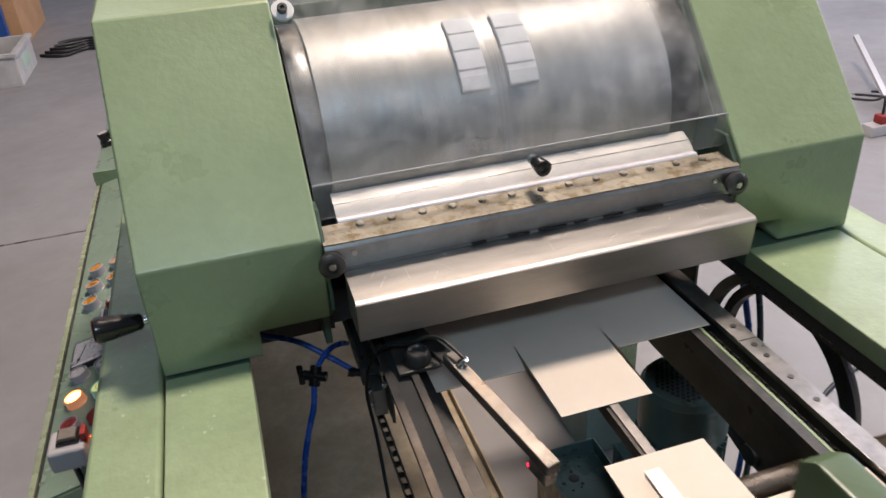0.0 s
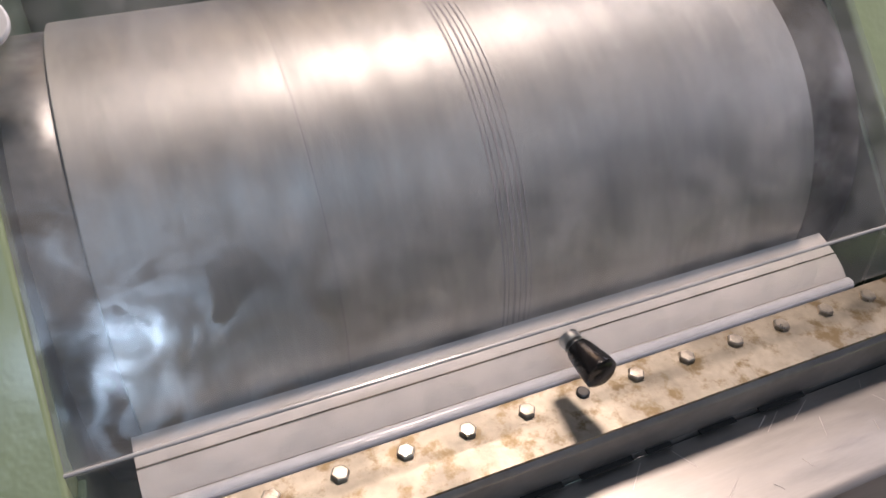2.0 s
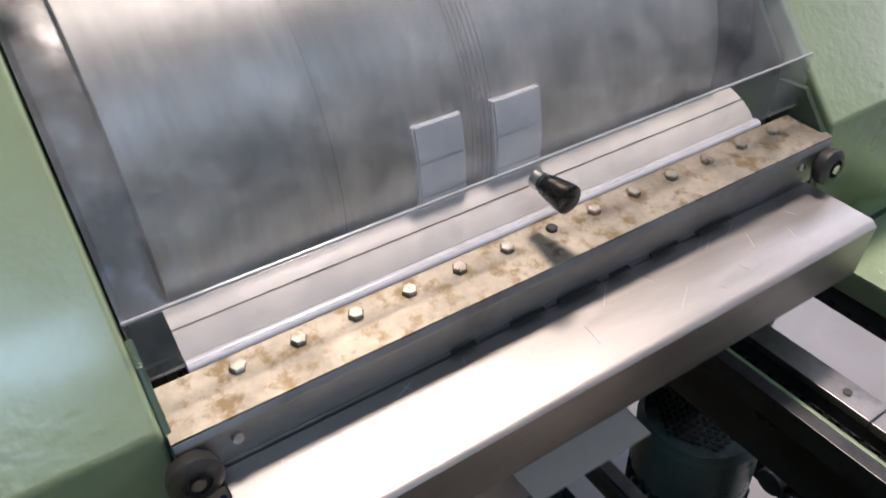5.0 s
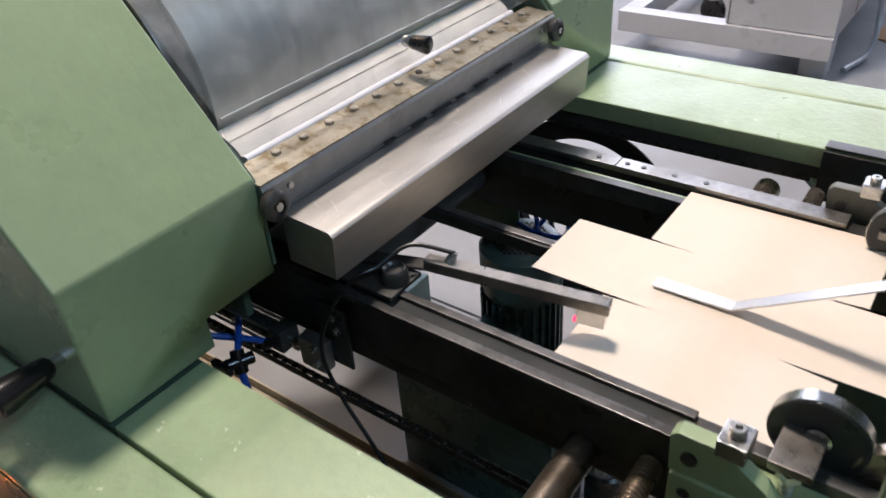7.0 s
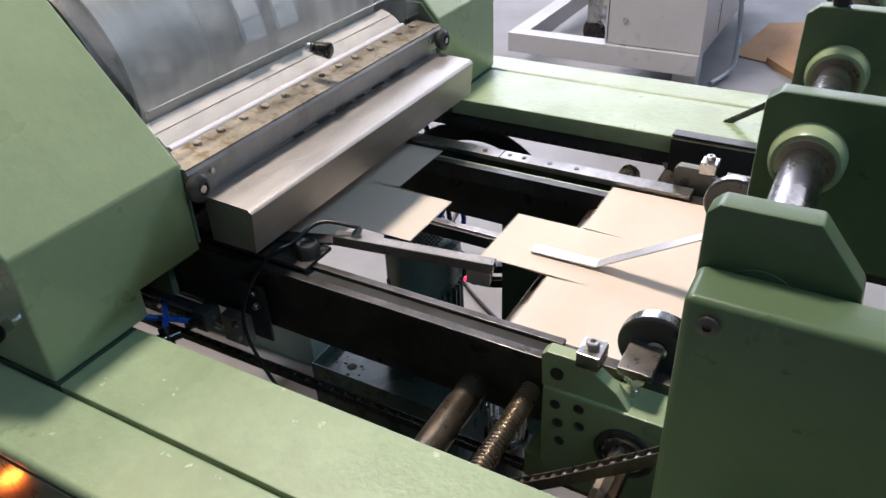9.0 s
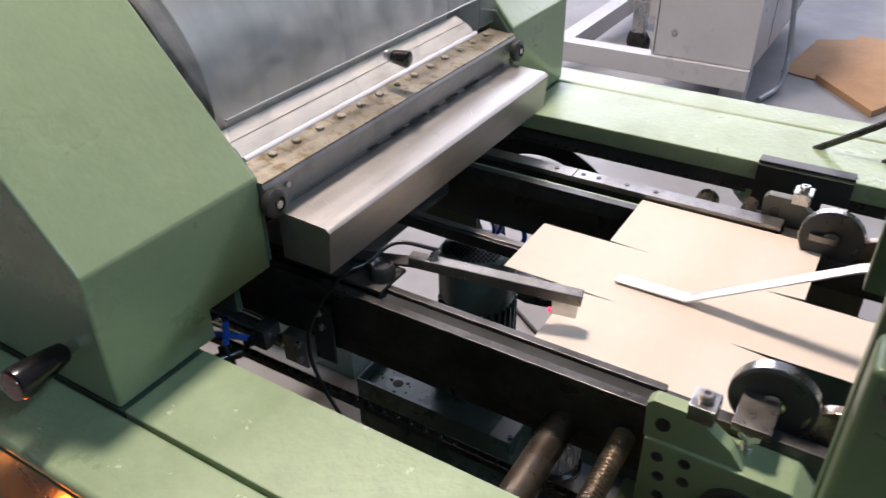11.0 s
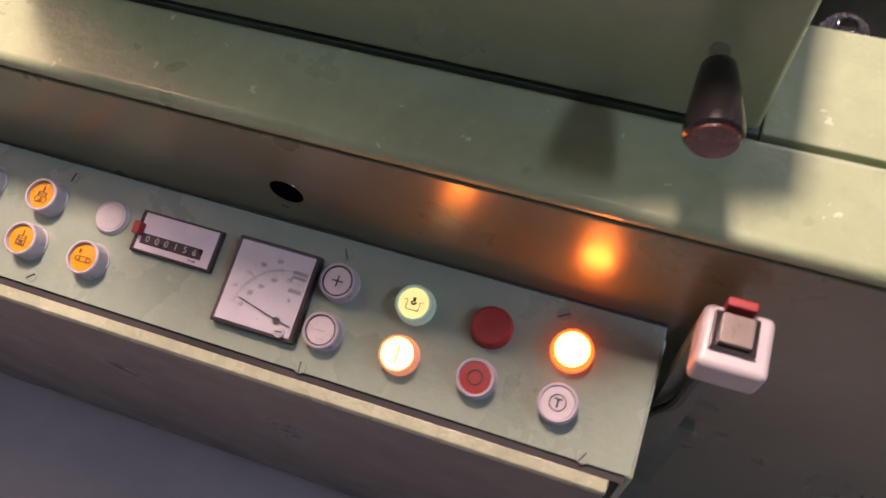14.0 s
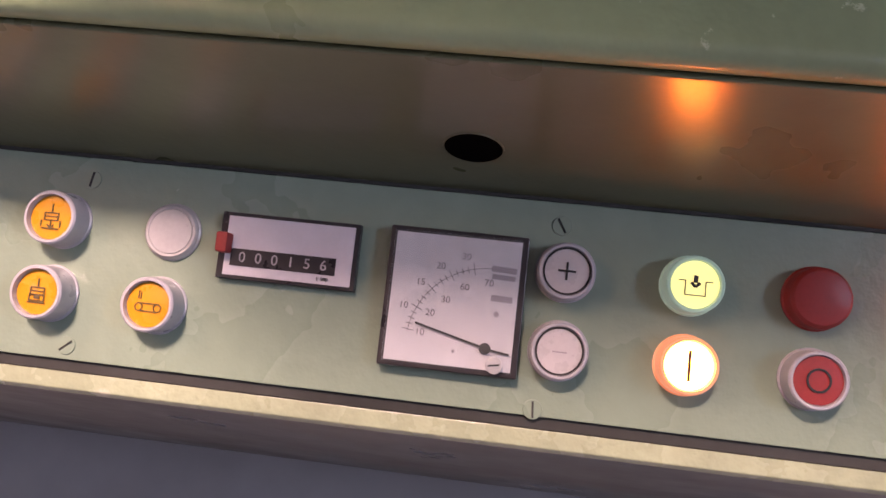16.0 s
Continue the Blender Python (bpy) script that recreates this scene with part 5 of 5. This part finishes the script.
part("red_lug", box(-0.6135, -0.6065, -0.026, -0.007, 0.983, 0.998, 0.002), CAP_RED, sw)
part("bracket", box(-0.625, -0.612, -0.025, 0.004, 0.70, 0.957, 0.001), GREEN_DARK, sw)
part("cable", hose([(-0.635, -0.01, 0.953), (-0.633, -0.009, 0.90), (-0.632, -0.008, 0.85), (-0.63, 0.005, 0.78), (-0.62, 0.010, 0.60), (-0.62, 0.01, 0.40)], 0.004), CABLE, sw)
part("plinth", box(-0.60, -0.56, -0.05, 0.05, FLOOR, 0.70), GREEN_DARK, sw)

# ---- round the machine ----
rsd = random.Random(3)
jt = tagged(part("floor_joint", box(-9, 9, 2.226, 2.238, FLOOR - 0.002, FLOOR + 0.0006), RUST), "brown saw-cut floor joint", "floor joint", kind="structure")
jt2 = tagged(part("floor_joint", box(0.55, 0.558, -8, 11, FLOOR - 0.002, FLOOR + 0.0006), GAP), "dark floor joint under the machine", "floor joint", kind="structure")
cr = thing("storage_crate", "grey plastic stacking crate full of tools on the floor", "crate", (-1.85, 5.0, FLOOR))
for nm, dims in (("base", (-2.15, -1.62, 4.68, 5.28, 0, 0.012)), ("side", (-2.15, -1.62, 4.68, 4.70, 0.012, 0.21)), ("side", (-2.15, -1.62, 5.26, 5.28, 0.012, 0.21)), ("side", (-1.64, -1.62, 4.70, 5.26, 0.012, 0.21)), ("side", (-2.15, -2.13, 4.70, 5.26, 0.012, 0.21)), ("rim", (-1.645, -1.605, 4.665, 5.295, 0.19, 0.215)), ("rim", (-2.165, -1.645, 4.665, 4.70, 0.19, 0.215))):
    part(nm, box(dims[0], dims[1], dims[2], dims[3], FLOOR + dims[4], FLOOR + dims[5], 0.004), CRATE, cr)
part("crate_label", box(-1.6195, -1.618, 4.85, 5.12, FLOOR + 0.06, FLOOR + 0.15), material("pale_green_label", (0.42, 0.55, 0.47), 0.6), cr)
tl = thing("tools_in_crate", "dark tools and parts lying in the crate", "tools", (-1.85, 5.0, FLOOR + 0.02))
for k in range(9):
    a = rsd.uniform(0, 6.28)
    c = Vector((rsd.uniform(-2.0, -1.75), rsd.uniform(4.85, 5.1), FLOOR + 0.10 + 0.02 * k))
    part("tool", slab(c, Vector((math.cos(a) * 0.9, math.sin(a) * 0.9, 0.35)).normalized(), Vector((-math.sin(a), math.cos(a), 0)), rsd.uniform(0.1, 0.2), 0.04, 0.03, bevel=0.004), (IRON, BAKELITE, BARE)[k % 3], tl)
cx = thing("cardboard_carton", "brown cardboard carton standing on the floor", "carton", (-2.1, 6.3, FLOOR), "cartons")
part("carton_body", box(-2.6, -1.78, 5.9, 6.9, FLOOR, FLOOR + 0.7, 0.006), CARD, cx)
part("flap", box(-2.6, -1.75, 5.86, 5.9, FLOOR + 0.55, FLOOR + 0.72, 0.003), CARD, cx)
pt = thing("blue_post", "blue painted steel rack post beside the carton", "rack post", (-1.9, 5.8, FLOOR))
part("upright", prism([(-1.93, 5.72), (-1.85, 5.72), (-1.85, 5.80), (-1.93, 5.80)], "z", FLOOR, 3.2, 0.004), BLUE, pt)
part("brace", slab(Vector((-1.9, 5.76, FLOOR + 0.02)), Vector((-0.45, 0, 0.9)).normalized(), Vector((0, 1, 0)), 1.2, 0.05, 0.03), BLUE, pt)
fc = thing("floor_cables", "black cables lying in loops on the floor", "cable", (-1.3, 5.4, FLOOR))
for k in range(5):
    o = 0.09 * k
    part("cable", hose([(-1.62 + 0.02 * k, 5.45 + o, FLOOR + 0.012), (-1.45, 5.36 + o * 1.4, FLOOR + 0.012), (-1.30, 5.50 + o, FLOOR + 0.012), (-1.12, 5.42 + o * 0.7, FLOOR + 0.012), (-0.9, 5.52 + o, FLOOR + 0.012)], 0.012), CABLE, fc)
cc = thing("floor_cable", "thin black cable crossing the floor under the bed", "cable", (0.9, 0.3, FLOOR))
part("cable", hose([(0.62, 0.0, FLOOR + 0.006), (0.8, 0.25, FLOOR + 0.006), (1.05, 0.42, FLOOR + 0.006), (1.5, 0.5, FLOOR + 0.006)], 0.006), CABLE, cc)

# white cabinet machine on a castor frame
wf = thing("castor_frame", "white square-tube frame on black castors", "frame", (2.8, 0.4, FLOOR))
zt0, zt1 = FLOOR + 0.10, FLOOR + 0.19
part("tube", box(2.42, 2.50, -0.02, 0.86, zt0, zt1, 0.004), WHITE, wf)
part("tube", box(2.50, 3.9, 0.78, 0.86, zt0, zt1, 0.004), WHITE, wf)
part("tube", box(2.50, 3.9, 0.02, 0.10, zt0, zt1, 0.004), WHITE, wf)
part("tube_mouth", box(2.430, 2.490, 0.8602, 0.8610, zt0 + 0.01, zt1 - 0.01), GAP, wf)
part("tube", box(3.3, 3.38, 0.10, 0.78, zt0, zt1, 0.004), WHITE, wf)
for x, y in ((2.95, 0.62), (3.75, 0.75)):
    cs = part("castor", lathe([(0.02, -0.022), (0.055, -0.022), (0.066, -0.014), (0.066, 0.014), (0.055, 0.022), (0.02, 0.022)], (x, y, FLOOR + 0.066), (0.9, -0.4, 0), 30), BAKELITE, wf, "black rubber castor")
    part("fork", box(x - 0.035, x + 0.035, y - 0.03, y + 0.03, FLOOR + 0.120, FLOOR + 0.30, 0.004), BARE, cs, "steel castor fork")
cb = thing("white_cabinet", "white painted steel machine cabinet on the frame", "cabinet", (3.0, -0.2, FLOOR))
part("body", box(2.44, 3.8, -0.02, 0.40, zt1 + 0.001, FLOOR + 1.30, 0.005), WHITE, cb)
part("door_gap", box(2.4385, 2.4402, 0.386, 0.390, zt1 + 0.01, FLOOR + 1.29), GAP, cb)
part("side_gap", box(2.75, 2.754, -0.0215, -0.0195, zt1 + 0.01, FLOOR + 1.29), GAP, cb)
for z in (0.30, 0.9):
    part("lock", lathe([(0.012, 0), (0.012, 0.004), (0, 0.005)], (2.44, 0.31, FLOOR + z), (-1, 0, 0), 18), BARE, cb)
part("foot", box(2.5, 2.6, 0.0, 0.1, FLOOR, zt0, 0.003), WHITE, cb)
wc = thing("white_cable", "pale cable hanging in a loop from the cabinet", "cable", (2.9, -0.1, FLOOR))
part("cable", hose([(2.95, -0.03, FLOOR + 0.8), (2.94, -0.06, FLOOR + 0.4), (2.92, -0.09, FLOOR + 0.15), (2.80, -0.10, FLOOR + 0.03), (2.6, -0.05, FLOOR + 0.012)], 0.012), WHITE, wc)
ob_ = thing("flattened_carton", "flattened brown cardboard carton lying on the floor", "carton", (3.2, -0.75, FLOOR), "cartons")
part("carton_body", prism([(2.66, -0.49), (3.00, -0.22), (3.72, -0.31), (3.62, -0.95)], "z", FLOOR, FLOOR + 0.03, 0.002), CARD, ob_)
part("flap", prism([(3.00, -0.215), (3.05, -0.06), (3.62, -0.13), (3.715, -0.305)], "z", FLOOR + 0.001, FLOOR + 0.007), CARD, ob_)
tp = thing("grey_stand", "light grey steel stand leg with braces beyond the machine", "stand", (2.75, 2.2, FLOOR))
part("leg", slab(Vector((2.55, 1.75, FLOOR)), Vector((0.35, 0.35, 0.95)).normalized(), Vector((1, 0, 0)), 1.6, 0.03, 0.03), WHITE, tp)
part("leg", slab(Vector((2.55, 1.75, FLOOR)), Vector((0.5, 0.9, 0.18)).normalized(), Vector((1, 0, 0)), 1.0, 0.03, 0.02), WHITE, tp)
pw = thing("socket_strip", "white socket strip with red plugs and black cords on the floor", "socket strip", (2.5, 1.85, FLOOR))
part("strip", box(2.35, 2.75, 1.72, 1.79, FLOOR, FLOOR + 0.05, 0.006), WHITE, pw)
for k in range(3):
    pl = part("plug", box(2.40 + 0.11 * k, 2.45 + 0.11 * k, 1.73, 1.78, FLOOR + 0.05, FLOOR + 0.09, 0.006), CAP_RED, pw, "red plug")
    part("cord", hose([(2.425 + 0.11 * k, 1.755, FLOOR + 0.09), (2.44 + 0.11 * k, 1.78, FLOOR + 0.16), (2.50 + 0.11 * k, 1.9, FLOOR + 0.1), (2.6 + 0.1 * k, 2.2, FLOOR + 0.01)], 0.006), CABLE, pl)


# ---- what moves ----
def motions():
    # cylinder: one turn in 4.37 s, its front going down
    rate = 82.4
    rows = []
    for k in range(33):
        t = 0.5 * k
        rows.append((t, pose(0, CY, CZ, rate * t, 0, 0)))
    walk(cyl, rows)
    # blanks: each waits with its edge at -0.17 and goes in at 0.335, then 0.2565 m/s; the next moves up behind it
    starts = (-1.43, 2.94, 7.31, 11.68)
    run = 1.868

    def gone(d):
        """Way gone, d seconds after the start: quick at first, then slower."""
        return 0.335 * d if d < 0.69 else 0.2312 + 0.2565 * (d - 0.69)

    def lead(k, t):
        y = -0.17
        if k < len(starts) and t >= starts[k]:
            return y + gone(min(t - starts[k], 3.2))
        for s in starts[k - 1::-1] if k else ():
            y -= gone(run) - gone(min(run, max(0.0, t - s)))
        return y
    for k, ob in enumerate(blanks):
        times = {0.0, 16.0}
        for s in starts:
            for e in (s - 0.05, s, s + 0.05, s + 0.64, s + 0.69, s + 0.74, s + run - 0.05, s + run, s + run + 0.05, s + 3.15, s + 3.2, s + 3.25):
                if 0 < e < 16:
                    times.add(round(e, 3))
        walk(ob, [(t, pose(0, lead(k, t), SHEET_Z)) for t in sorted(times)])


motions()
